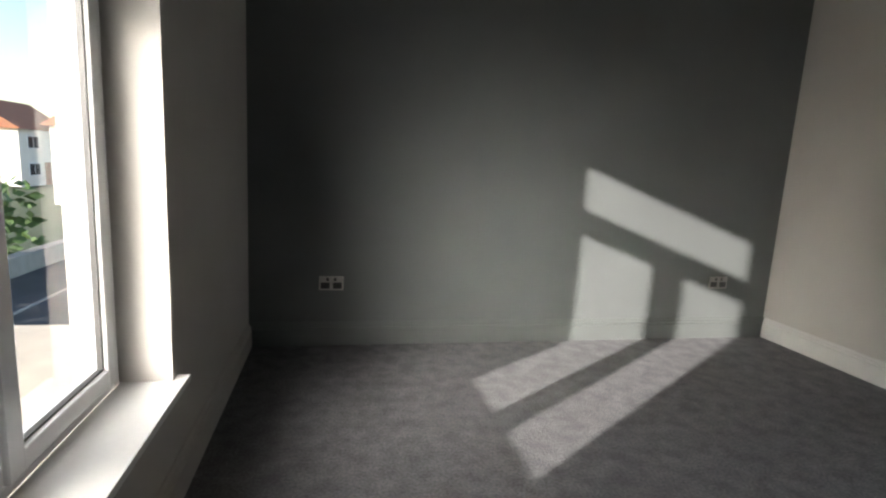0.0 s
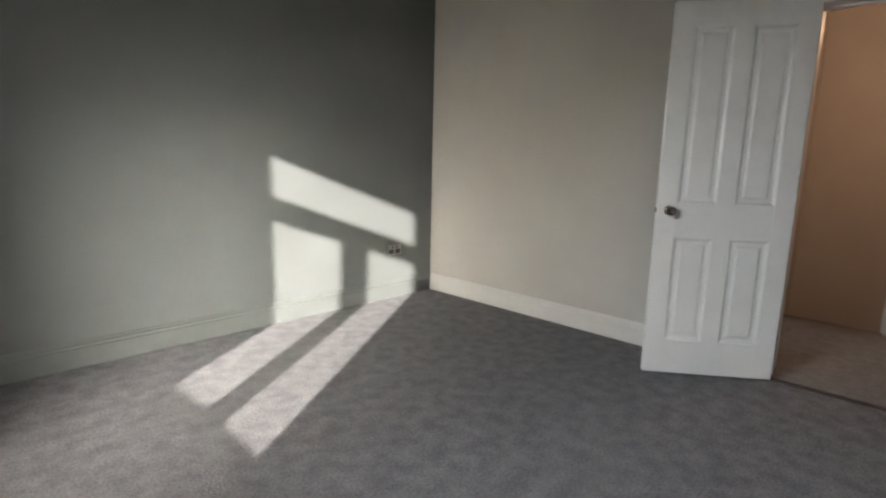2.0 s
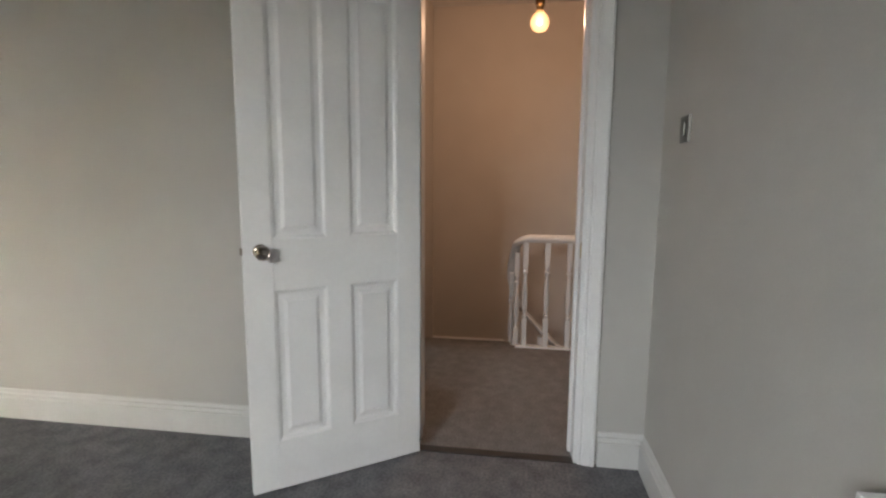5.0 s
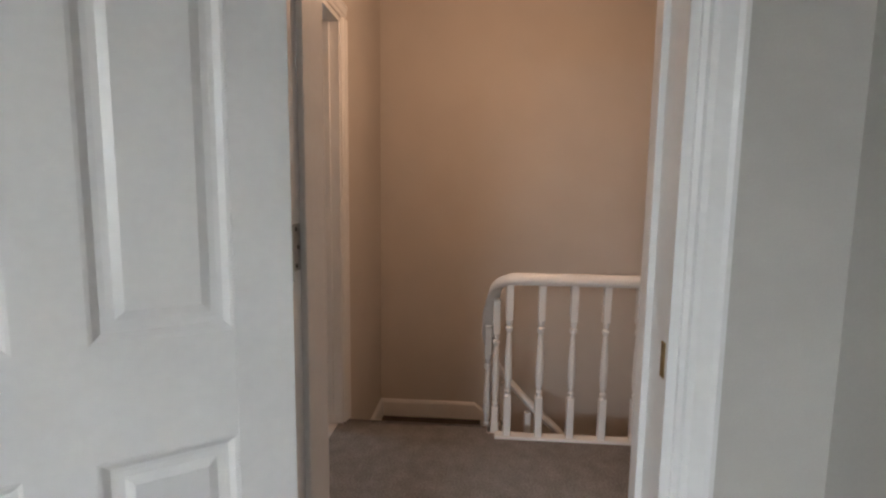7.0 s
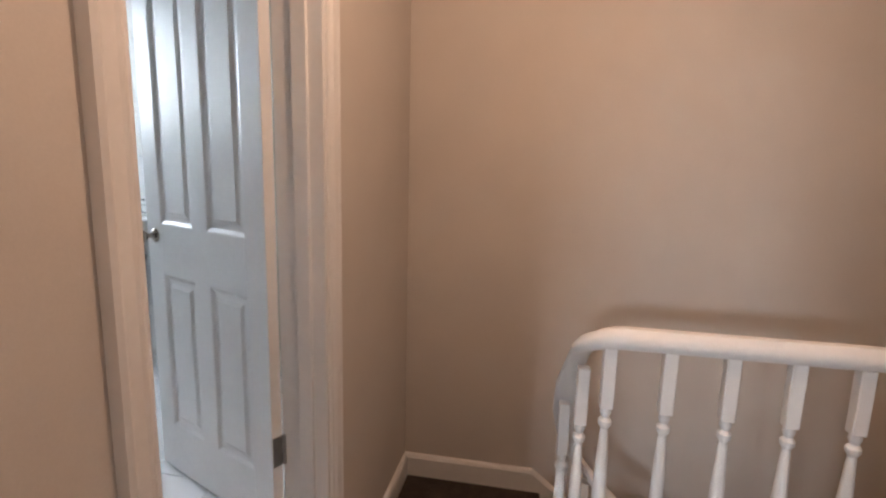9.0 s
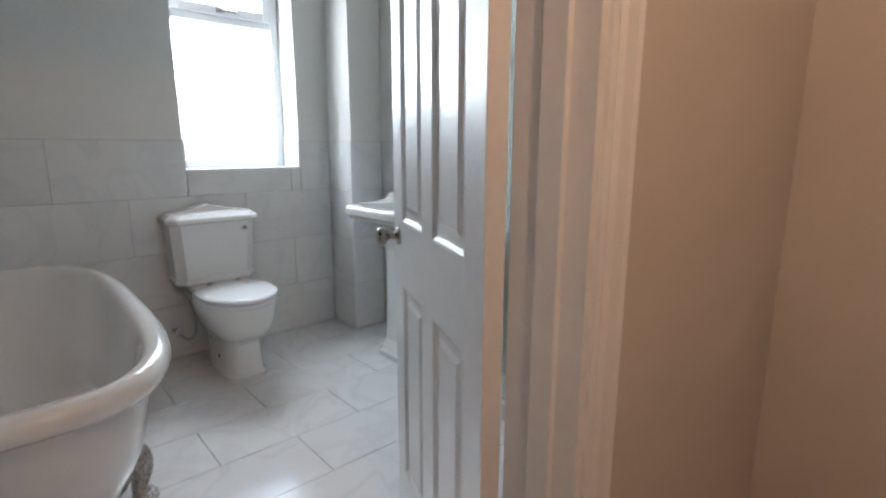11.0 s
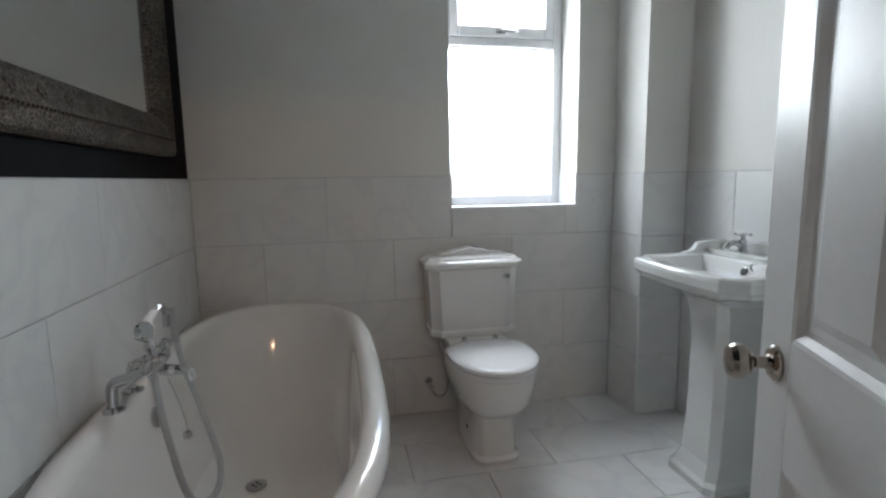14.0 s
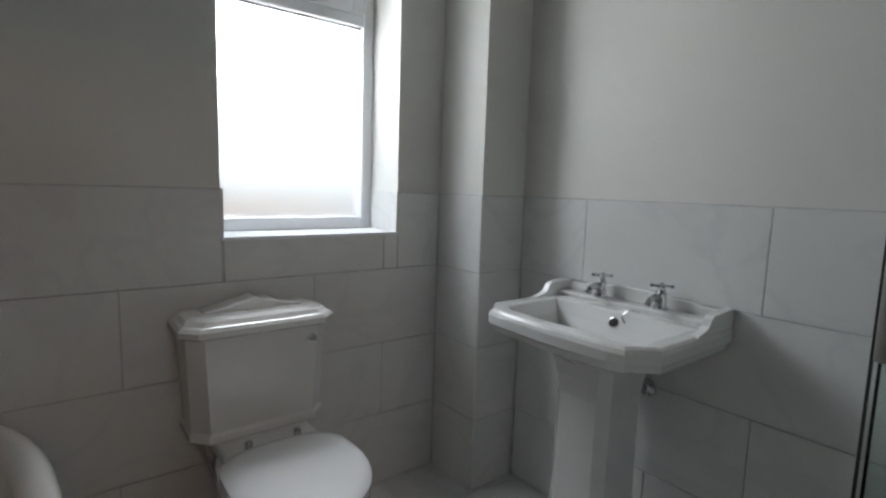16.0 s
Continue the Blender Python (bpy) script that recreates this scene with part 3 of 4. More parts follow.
# ---- bathroom window ----
vy = BY1 + 0.215
winb = empty("window_2", pose(0, 0, 0), "white plastic bathroom window with frosted glass", "window", kind="structure")
bm = bmesh.new()
for a, b, c, d in ((VX0, VX0 + 0.05, VZ0, VZ1), (VX1 - 0.05, VX1, VZ0, VZ1), (VX0 + 0.05, VX1 - 0.05, VZ0, VZ0 + 0.05), (VX0 + 0.05, VX1 - 0.05, VZ1 - 0.05, VZ1), (VX0 + 0.05, VX1 - 0.05, 1.885, 1.93)):
    box(bm, a, b, vy, vy + 0.07, c, d, 0.004, 1)
part("window_frame", bm, UPVC, winb)
p = part("pane", B(VX0 + 0.045, VX1 - 0.045, vy + 0.035, vy + 0.040, VZ0 + 0.045, 1.888), FROST, winb, "frosted window glass")
p.visible_shadow = False
bm = bmesh.new()
for a, b, c, d in ((VX0 + 0.05, VX0 + 0.10, 1.93, VZ1 - 0.05), (VX1 - 0.10, VX1 - 0.05, 1.93, VZ1 - 0.05), (VX0 + 0.10, VX1 - 0.10, 1.93, 1.985), (VX0 + 0.10, VX1 - 0.10, VZ1 - 0.10, VZ1 - 0.05)):
    box(bm, a, b, vy - 0.012, vy + 0.05, c, d, 0.005, 1)
sash = part("top_light", bm, UPVC, winb)
p = part("pane", B(VX0 + 0.095, VX1 - 0.095, vy + 0.02, vy + 0.025, 1.98, VZ1 - 0.095), FROST, sash, "frosted window glass")
p.visible_shadow = False
bm = B(2.005, 2.055, vy - 0.022, vy - 0.012, 1.945, 1.97, 0.004)
tube([(2.03, vy - 0.02, 1.957), (2.03, vy - 0.035, 1.957), (2.05, vy - 0.04, 1.957), (2.12, vy - 0.04, 1.952)], 0.007, 8, bm)
part("window_handle", bm, CHROME, sash, "chrome espagnolette handle", True)
part("gasket", B(VX0 + 0.05, VX1 - 0.05, vy + 0.02, vy + 0.03, 1.879, 1.886), GASKET, winb)
part("window_sill", B(VX0 + 0.001, VX1 - 0.001, BY1 - 0.004, vy, VZ0 - 0.011, VZ0 + 0.001, 0.002), UPVC, winb, "white sill board")
structure("window_reveal_tile", B(VX1 - 0.008, VX1 + 0.002, BY1 + 0.002, vy - 0.001, VZ0 + 0.001, 1.215), TILE, "white tiled window reveal")
structure("window_reveal_tile_west", B(VX0 - 0.002, VX0 + 0.008, BY1 + 0.002, vy - 0.001, VZ0 + 0.001, 1.215), TILE, "white tiled window reveal")

# ---- bedroom things ----


def socket(name, x, z, face_y, switch=False):
    """Double socket outlet plate on the grey wall."""
    root = empty(name, pose(x, face_y, z), "brushed steel double socket with black inserts", "wall socket", "sockets on the grey wall")
    part("plate", B(-0.073, 0.073, -0.009, 0, -0.043, 0.043, 0.003), SATIN, root)
    for s in (-1, 1):
        part("outlet", B(s * 0.036 - 0.026, s * 0.036 + 0.026, -0.011, -0.008, -0.032, 0.006, 0.002), DARK, root, "black plug face")
        part("rocker", B(s * 0.022 - 0.008, s * 0.022 + 0.008, -0.013, -0.008, 0.016, 0.034, 0.002), DARK, root)
    return root


socket("wall_socket", -3.135, 0.388, YN)
socket("wall_socket", -0.435, 0.405, YN)
sw = empty("light_switch", pose(-0.275, YS, 1.345), "brushed steel light switch on the cream wall", "light switch")
part("plate", B(-0.043, 0.043, 0, 0.008, -0.043, 0.043, 0.003), PLATE, sw)
part("rocker", B(-0.012, 0.012, 0.006, 0.013, -0.02, 0.02, 0.003), PLATE, sw)

# panel radiator with a grilled top
RX0, RX1, RY0, RY1, RZ0, RZ1 = -2.68, -1.375, YS + 0.015, YS + 0.095, 0.15, 0.775
rad = empty("radiator", pose((RX0 + RX1) / 2, YS, RZ0), "white double panel radiator with a slotted top grille", "radiator")
rad_local = Matrix.Translation((-(RX0 + RX1) / 2, -YS, -RZ0))


def rpart(name, bm, mat=WHITE, label="", smooth=False):
    bm.transform(rad_local)
    return part(name, bm, mat, rad, label, smooth)


for y, s in ((RY1 - 0.012, 1), (RY0 + 0.012, -1)):
    n = int((RX1 - RX0 - 0.06) / 0.033)
    bm = bmesh.new()
    top, bot = [], []
    for k in range(n):
        x = RX0 + 0.03 + k * 0.033
        for dx, d in ((0, 0), (0.011, 0), (0.015, 0.007), (0.029, 0.007)):
            top.append((x + dx, y + s * d, RZ1 - 0.035))
            bot.append((x + dx, y + s * d, RZ0 + 0.035))
    flat_t = [(p[0], y + s * 0.004, RZ1 - 0.02) for p in top]
    end_t = [(p[0], y + s * 0.004, RZ1) for p in top]
    flat_b = [(p[0], y + s * 0.004, RZ0 + 0.02) for p in top]
    end_b = [(p[0], y + s * 0.004, RZ0) for p in top]
    rings(bm, [end_b, flat_b, bot, top, flat_t, end_t], close=False, cap0=False, cap1=False)
    rpart("panel", bm)
rpart("side_cover", B(RX1 - 0.03, RX1, RY0, RY1, RZ0, RZ1 + 0.004, 0.004))
rpart("side_cover", B(RX0, RX0 + 0.03, RY0, RY1, RZ0, RZ1 + 0.004, 0.004))
bm = B(RX0, RX1 - 0.03, RY1 - 0.014, RY1, RZ1 - 0.002, RZ1 + 0.006, 0.002)
box(bm, RX0, RX1 - 0.03, RY0, RY0 + 0.014, RZ1 - 0.002, RZ1 + 0.006, 0.002)
rpart("grille_frame", bm)
slat = B(-0.004, 0.004, RY0 + 0.014, RY1 - 0.014, RZ1 - 0.004, RZ1 + 0.004)
slat.transform(rad_local)
slat_mesh = mesh_of("slat", slat, WHITE)
for k in range(76):
    ob = new("slat", slat_mesh)
    ob.parent = rad
    ob.location = (RX0 + 0.045 + k * 0.0163, 0, 0)
# black block fills the gap, standing in for the shade between the panels
rpart("inner_shade", B(RX0 + 0.03, RX1 - 0.03, RY0 + 0.026, RY1 - 0.026, RZ0 + 0.05, RZ1 - 0.05), DARK, "dark block for the shaded gap between the panels")
for x in (RX0 + 0.3, RX1 - 0.3):
    rpart("bracket", B(x - 0.02, x + 0.02, YS, RY0 + 0.01, RZ0 + 0.05, RZ1 - 0.1))
rpart("valve", tube([(RX1 + 0.02, YS + 0.055, 0.0), (RX1 + 0.02, YS + 0.055, RZ0 + 0.06), (RX1 - 0.01, YS + 0.055, RZ0 + 0.06)], 0.009), CHROME, "chrome pipe and valve")

# ---- landing things ----
BXC, BYC, BZC = 1.1, 0.6, 2.09
pend = empty("pendant_lamp", pose(BXC, BYC, CEILZ), "bare globe filament bulb hanging on a brass holder, lit", "pendant lamp")


def ppart(name, bm, mat, label="", smooth=True, parent=None):
    bm.transform(Matrix.Translation((-BXC, -BYC, -CEILZ)))
    return part(name, bm, mat, parent or pend, label, smooth)


ppart("ceiling_rose", lathe([(0.05, CEILZ), (0.05, CEILZ - 0.012), (0.035, CEILZ - 0.03), (0.01, CEILZ - 0.035)], (BXC, BYC, 0)), BRASS)
ppart("cord", tube([(BXC, BYC, CEILZ - 0.03), (BXC, BYC, BZC + 0.16)], 0.004, 8), DARK, "dark fabric cord")
ppart("holder", lathe([(0.012, BZC + 0.175), (0.022, BZC + 0.165), (0.022, BZC + 0.14), (0.028, BZC + 0.135), (0.028, BZC + 0.095), (0.022, BZC + 0.09), (0.02, BZC + 0.065)], (BXC, BYC, 0)), DARKBRASS, "dark brass bulb holder")
glass = ppart("globe", lathe([(0.017, BZC + 0.072), (0.022, BZC + 0.060), (0.034, BZC + 0.046), (0.047, BZC + 0.028), (0.0535, BZC + 0.006), (0.0535, BZC - 0.012), (0.046, BZC - 0.033), (0.030, BZC - 0.048), (0.014, BZC - 0.054), (0.0, BZC - 0.055)], (BXC, BYC, 0), n=28), BULB, "glowing amber glass globe")
glass.visible_shadow = False
fil = ppart("filament", lathe([(0.0, BZC + 0.018), (0.012, BZC + 0.013), (0.018, BZC), (0.012, BZC - 0.013), (0.0, BZC - 0.018)], (BXC, BYC, 0), n=14), FILAMENT, "bright glowing filament")
fil.visible_shadow = False

# balustrade
RAILZ = 0.765
SQ = 0.017


def baluster_mesh(h):
    """Turned spindle with square blocks at both ends; base at the origin."""
    bm = B(-SQ, SQ, -SQ, SQ, 0, 0.20, 0.002, 1)
    box(bm, -SQ, SQ, -SQ, SQ, h - 0.17, h, 0.002, 1)
    a, b = 0.20, h - 0.17
    L = b - a
    prof = [(0.016, a), (0.011, a + 0.012), (0.016, a + 0.022), (0.010, a + 0.034), (0.015, a + 0.048), (0.0185, a + 0.10), (0.0175, a + L * 0.5), (0.0115, b - 0.075), (0.010, b - 0.06), (0.0175, b - 0.048), (0.0175, b - 0.036), (0.010, b - 0.026), (0.015, b - 0.014), (0.013, b)]
    lathe(prof, n=12, bm=bm)
    return mesh_of("baluster", bm, WHITE, True)


bal = empty("balustrade", pose(1.483, 0, 0), "white painted landing balustrade with turned spindles and a curved handrail", "balustrade")
spin = baluster_mesh(RAILZ - 0.025)
for k in range(23):
    ob = new("baluster", spin)
    ob.parent = bal
    ob.location = (0, 0.632 - k * 0.149, 0.012)
drop = [(0.06, 0.69, -0.075), (0.165, 0.727, -0.235), (0.265, 0.715, -0.42), (0.335, 0.635, -0.60)] + [(0.347, 0.50 - k * 0.15, -0.765 - k * 0.145) for k in range(5)]
for x, y, z in drop:
    ob = new("baluster", spin)
    ob.parent = bal
    ob.location = (x, y, z)
RP = [(-0.03, 0), (-0.032, 0.014), (-0.026, 0.03), (-0.012, 0.042), (0.012, 0.042), (0.026, 0.03), (0.032, 0.014), (0.03, 0), (0.02, -0.012), (-0.02, -0.012)]
path = [(0, -2.85, RAILZ), (0, 0.0, RAILZ), (0, 0.52, RAILZ)] + [(0.09 - 0.09 * math.cos(a), 0.60 + 0.10 * math.sin(a), RAILZ - 0.075 * (1 - math.cos(a))) for a in (0.0, 0.3, 0.6, 0.9, 1.2, 1.5)] + [(0.16, 0.727, 0.56), (0.22, 0.728, 0.44), (0.275, 0.712, 0.33), (0.32, 0.67, 0.225), (0.345, 0.60, 0.125), (0.347, 0.50, 0.02), (0.347, 0.33, -0.145), (0.347, -0.40, -0.85)]
bm = bmesh.new()
loops = []
for i, p in enumerate(path):
    d = (Vector(path[min(i + 1, len(path) - 1)]) - Vector(path[max(i - 1, 0)])).normalized()
    side = d.cross(Vector((0, 0, 1))).normalized()
    loops.append([Vector(p) + side * a + Vector((0, 0, 1)) * b for a, b in RP])
rings(bm, loops)
part("handrail", bm, WHITE, bal, "white rounded handrail", True)
part("base_rail", B(-0.028, 0.028, -2.88, 0.69, 0.0, 0.014, 0.003), WHITE, bal)
structure("landing_nosing", B(LE - 0.02, LE + 0.012, -2.9, 0.72, -0.24, -0.001, 0.004), WHITE, "white painted fascia at the landing edge")

# stairs: two steps down to a quarter landing, then a flight along the far wall
stair = empty("stairs", pose(0, 0, 0), "carpeted staircase turning down from the landing", "staircase", kind="structure")
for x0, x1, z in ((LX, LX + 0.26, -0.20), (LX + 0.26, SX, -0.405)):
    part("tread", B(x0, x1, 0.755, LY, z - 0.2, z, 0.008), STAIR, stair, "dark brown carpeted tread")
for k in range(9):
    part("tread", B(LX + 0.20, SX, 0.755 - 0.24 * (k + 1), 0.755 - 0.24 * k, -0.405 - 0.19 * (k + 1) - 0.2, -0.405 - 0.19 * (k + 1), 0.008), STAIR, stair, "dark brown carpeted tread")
structure("landing_step_edge", B(LX - 0.02, LX + 0.012, 0.755, LY, -0.2, 0.0, 0.006), CARPET2, "carpeted edge of the top step")
STR = [(0, 0), (0.02, 0), (0.02, 0.100), (0.012, 0.113), (0, 0.12)]
structure("stair_skirting_east", extrude(STR, (SX, 0.80, -0.405), (SX, LY, -0.405), (-1, 0, 0)), WHITE, "white stair skirting on the far wall")
structure("stair_string_east", extrude([(0, -0.25), (0.02, -0.25), (0.02, 0.100), (0.012, 0.113), (0, 0.12)], (SX, -1.6, -0.405 - 2.4 * 0.79), (SX, 0.80, -0.405), (-1, 0, 0)), WHITE, "white sloping stair string on the far wall")
structure("stair_skirting_north", extrude([(0, -0.3), (0.02, -0.3), (0.02, 0.100), (0.012, 0.113), (0, 0.12)], (LX + 0.26, LY, -0.405), (SX - 0.02, LY, -0.405), (0, -1, 0)), WHITE, "white stair skirting beside the top steps")
structure("stair_string_north", extrude([(0, -0.3), (0.02, -0.3), (0.02, 0.100), (0.012, 0.113), (0, 0.12)], (LX + 0.012, LY, -0.17), (LX + 0.26, LY, -0.405), (0, -1, 0)), WHITE, "white sloping stair string by the doorway")

# ---- bathroom things ----
# free-standing roll-top bath
BCX, BCY, BA, BB, RIM = 0.888, 3.212, 0.355, 0.852, 0.632
bath = empty("bath", pose(BCX, BCY, 0), "white free-standing roll-top bath on metal claw feet", "bath")
loops = []
for da, db, z, e in ((-0.16, -0.36, 0.13, 2.6), (-0.12, -0.28, 0.135, 2.6), (-0.085, -0.21, 0.19, 2.9), (-0.055, -0.13, 0.32, 3.1), (-0.035, -0.075, 0.47, 3.1), (-0.028, -0.055, 0.555, 3.1)):
    loops.append(superellipse(0, 0, BA + da, BB + db, z, e))
for k in range(11):  # rolled rim
    a = math.radians(-120 + k * 30)
    r = 0.037
    loops.append(superellipse(0, 0, BA - 0.012 + r * math.cos(a), BB - 0.012 + r * math.cos(a), RIM - r + r * math.sin(a), 3.1))
for da, db, z, e in ((-0.055, -0.07, 0.56, 3.1), (-0.065, -0.10, 0.46, 3.1), (-0.085, -0.17, 0.32, 2.9), (-0.12, -0.27, 0.20, 2.6), (-0.17, -0.37, 0.165, 2.5), (-0.26, -0.55, 0.155, 2.4)):
    loops.append(superellipse(0, 0, BA + da, BB + db, z, e))
part("tub", rings(bmesh.new(), loops), ENAMEL, bath, smooth=True)
for sx in (-1, 1):
    for sy in (-1, 1):
        x, y = sx * 0.225, sy * 0.315
        d = Vector((sx * 0.8, sy * 0.6, 0)).normalized()
        c = [Vector((x, y, 0.185)), Vector((x, y, 0.175)) + d * 0.03, Vector((x, y, 0.12)) + d * 0.05, Vector((x, y, 0.045)) + d * 0.035, Vector((x, y, 0.012)) + d * 0.06]
        bm = tube(spline(c, 4), [0.02, 0.03, 0.036, 0.040, 0.042, 0.043, 0.041, 0.038, 0.034, 0.031, 0.028, 0.026, 0.025, 0.027, 0.03, 0.028, 0.02], 10)
        lathe([(0.03, 0.0), (0.042, 0.006), (0.042, 0.022), (0.03, 0.035), (0.0, 0.04)], (x + d.x * 0.05, y + d.y * 0.05, 0), n=12, bm=bm)
        part("claw_foot", bm, CLAW, bath, "ornate silvery claw foot", True)
part("waste", lathe([(0.0, 0.156), (0.036, 0.156), (0.036, 0.160), (0.028, 0.162), (0.0, 0.161)], (-0.05, 0.14, 0.002)), CHROME, bath, "chrome waste", True)
for i, (px, py) in enumerate([(0.012, 0), (-0.012, 0), (0, 0.012), (0, -0.012)]):
    part("waste_hole", lathe([(0.0, 0.1625), (0.005, 0.1625), (0.005, 0.1645), (0.0, 0.1645)], (px - 0.05, 0.14 + py, 0.0), n=8), DARK, bath)
part("overflow", lathe([(0.032, -0.004), (0.032, 0.004), (0.02, 0.008), (0.0, 0.008)], (-0.288, -0.01, 0.51), (1, 0, 0.12)), CHROME, bath, "chrome overflow cover", True)
part("plug", lathe([(0.014, 0), (0.016, 0.012), (0.010, 0.022), (0.0, 0.024)], (-0.272, 0.17, 0.355), (1, 0, 0.3)), CHROME, bath, "chrome plug hanging on its chain", True)
part("chain", tube(spline([(-0.285, 0.10, 0.585), (-0.272, 0.12, 0.52), (-0.262, 0.145, 0.44), (-0.258, 0.165, 0.375)], 4), 0.0018, 6), CHROME, bath)

# bath and shower mixer tap on the rim by the wall
TX, TY = 0.615, 3.045
tap = empty("bath_mixer_tap", pose(TX, TY, RIM), "chrome bath shower mixer with cross handles and hose", "tap")
for y in (-0.075, 0.075):
    part("pillar", tube(spline([(-0.04, y, 0.0), (-0.04, y, 0.05), (-0.03, y, 0.085), (0.04, y * 0.95, 0.10)], 5), 0.017, 12), CHROME, tap, smooth=True)
    part("flange", lathe([(0.03, 0), (0.03, 0.006), (0.02, 0.014)], (-0.04, y, 0)), CHROME, tap, smooth=True)
    hub = Vector((0.06, y * 1.1, 0.142))
    bm = lathe([(0.014, -0.04), (0.02, -0.028), (0.014, -0.012), (0.017, 0.004), (0.013, 0.018), (0.0, 0.024)], hub, (0.2, 0, 1), n=14)
    for k in range(4):
        a = k * math.pi / 2 + 0.4
        e = hub + Vector((0.038 * math.cos(a), 0.038 * math.sin(a), 0.004))
        tube([hub, e], [0.007, 0.0055], 8, bm)
        lathe([(0.0, -0.009), (0.0085, -0.004), (0.009, 0.002), (0.0, 0.010)], e, e - hub, 10, bm)
    part("cross_handle", bm, CHROME, tap, "chrome cross-head handle", True)
part("body", tube([(0.05, -0.105, 0.10), (0.05, -0.05, 0.10), (0.05, 0.0, 0.10), (0.05, 0.05, 0.10), (0.05, 0.105, 0.10)], [0.019, 0.022, 0.029, 0.022, 0.019], 14), CHROME, tap, smooth=True)
part("spout", tube(spline([(0.05, 0, 0.095), (0.085, 0, 0.086), (0.12, 0, 0.084), (0.145, 0, 0.076), (0.152, 0, 0.05)], 5), [0.018] * 8 + [0.015] * 8 + [0.017] * 5, 12), CHROME, tap, smooth=True)
part("riser", tube(spline([(0.05, 0, 0.11), (0.05, 0, 0.14), (0.045, 0, 0.165), (0.04, 0, 0.19)], 4), [0.02, 0.018, 0.016, 0.013, 0.012, 0.012, 0.014, 0.017, 0.018, 0.016, 0.013, 0.012, 0.012], 12), CHROME, tap, smooth=True)
part("cradle", tube(spline([(0.02, -0.03, 0.205), (0.042, -0.012, 0.19), (0.042, 0.02, 0.192), (0.03, 0.045, 0.212)], 4), 0.008, 10), CHROME, tap, "chrome handset cradle", True)
hs = part("handset", tube(spline([(0.03, -0.01, 0.212), (0.034, 0.01, 0.226), (0.040, 0.04, 0.244), (0.045, 0.062, 0.256)], 4), [0.013, 0.0135, 0.015, 0.016, 0.0165, 0.0165, 0.016, 0.0155, 0.015, 0.0145, 0.014, 0.0135, 0.013], 12), CERAMIC, tap, "white ceramic shower handle", True)
part("rose_head", lathe([(0.014, -0.01), (0.018, 0.008), (0.025, 0.018), (0.027, 0.024), (0.027, 0.032), (0.021, 0.036), (0.0, 0.034)], (0.030, -0.012, 0.222), (0.55, -0.8, 0.15), 20), CHROME, hs, "chrome shower rose", True)
part("hose_elbow", tube(spline([(0.045, 0.062, 0.256), (0.05, 0.098, 0.268), (0.056, 0.128, 0.24), (0.056, 0.126, 0.19)], 4), 0.011, 10), CHROME, hs, smooth=True)
hose = part("hose", tube(spline([(0.056, 0.126, 0.20), (0.075, 0.112, 0.06), (0.13, 0.07, -0.08), (0.185, -0.01, -0.19), (0.185, -0.10, -0.225), (0.145, -0.15, -0.19), (0.095, -0.11, -0.05), (0.06, -0.05, 0.05), (0.05, -0.01, 0.09)], 8), 0.0085, 10), HOSE, tap, "ribbed chrome shower hose", True)

tap.scale = (0.86, 0.86, 0.86)
hose.scale = (1.2, 1.2, 1.24)

# close-coupled toilet
WX, WY = 1.778, BY1
wc = empty("toilet", pose(WX, WY, 0), "white ceramic close-coupled toilet with closed lid", "toilet")


def octo(hw, y0, y1, z, c=0.045):
    return [(-hw, y0 + c, z), (-hw + c, y0, z), (hw - c, y0, z), (hw, y0 + c, z), (hw, y1, z), (-hw, y1, z)]


loops = [octo(0.205, -0.175, -0.008, 0.445), octo(0.212, -0.182, -0.008, 0.455), octo(0.212, -0.182, -0.008, 0.472), octo(0.204, -0.174, -0.008, 0.482), octo(0.215, -0.185, -0.008, 0.70), octo(0.218, -0.188, -0.008, 0.775)]
part("cistern", rings(bmesh.new(), loops), CERAMIC, wc)
loops = [octo(0.224, -0.194, -0.006, 0.775), octo(0.238, -0.208, -0.005, 0.785), octo(0.240, -0.210, -0.005, 0.803), octo(0.232, -0.202, -0.005, 0.812), octo(0.222, -0.192, -0.005, 0.816), octo(0.212, -0.18, -0.005, 0.828), octo(0.19, -0.15, -0.005, 0.832)]
part("cistern_lid", rings(bmesh.new(), loops), CERAMIC, wc)
prof = [(-0.16, 0.83), (-0.15, 0.838), (-0.09, 0.846), (-0.06, 0.858), (-0.03, 0.862), (0.0, 0.872), (0.03, 0.862), (0.06, 0.858), (0.09, 0.846), (0.15, 0.838), (0.16, 0.83)]
bm = rings(bmesh.new(), [[(x, -0.10, z - 0.004) for x, z in prof], [(x, -0.09, z) for x, z in prof], [(x, -0.02, z) for x, z in prof]])
part("lid_pediment", bm, CERAMIC, wc)
bm = lathe([(0.014, 0), (0.014, 0.006), (0.007, 0.01), (0.007, 0.02), (0, 0.021)], (0.155, -0.187, 0.735), (0, -1, 0))
box(bm, 0.125, 0.162, -0.212, -0.202, 0.729, 0.741, 0.004)
part("flush_lever", bm, CHROME, wc, "small chrome flush lever", True)


def pan_loop(hw, y0, y1, z, e):
    return superellipse(0, (y0 + y1) / 2, hw, (y1 - y0) / 2, z, e, 32)


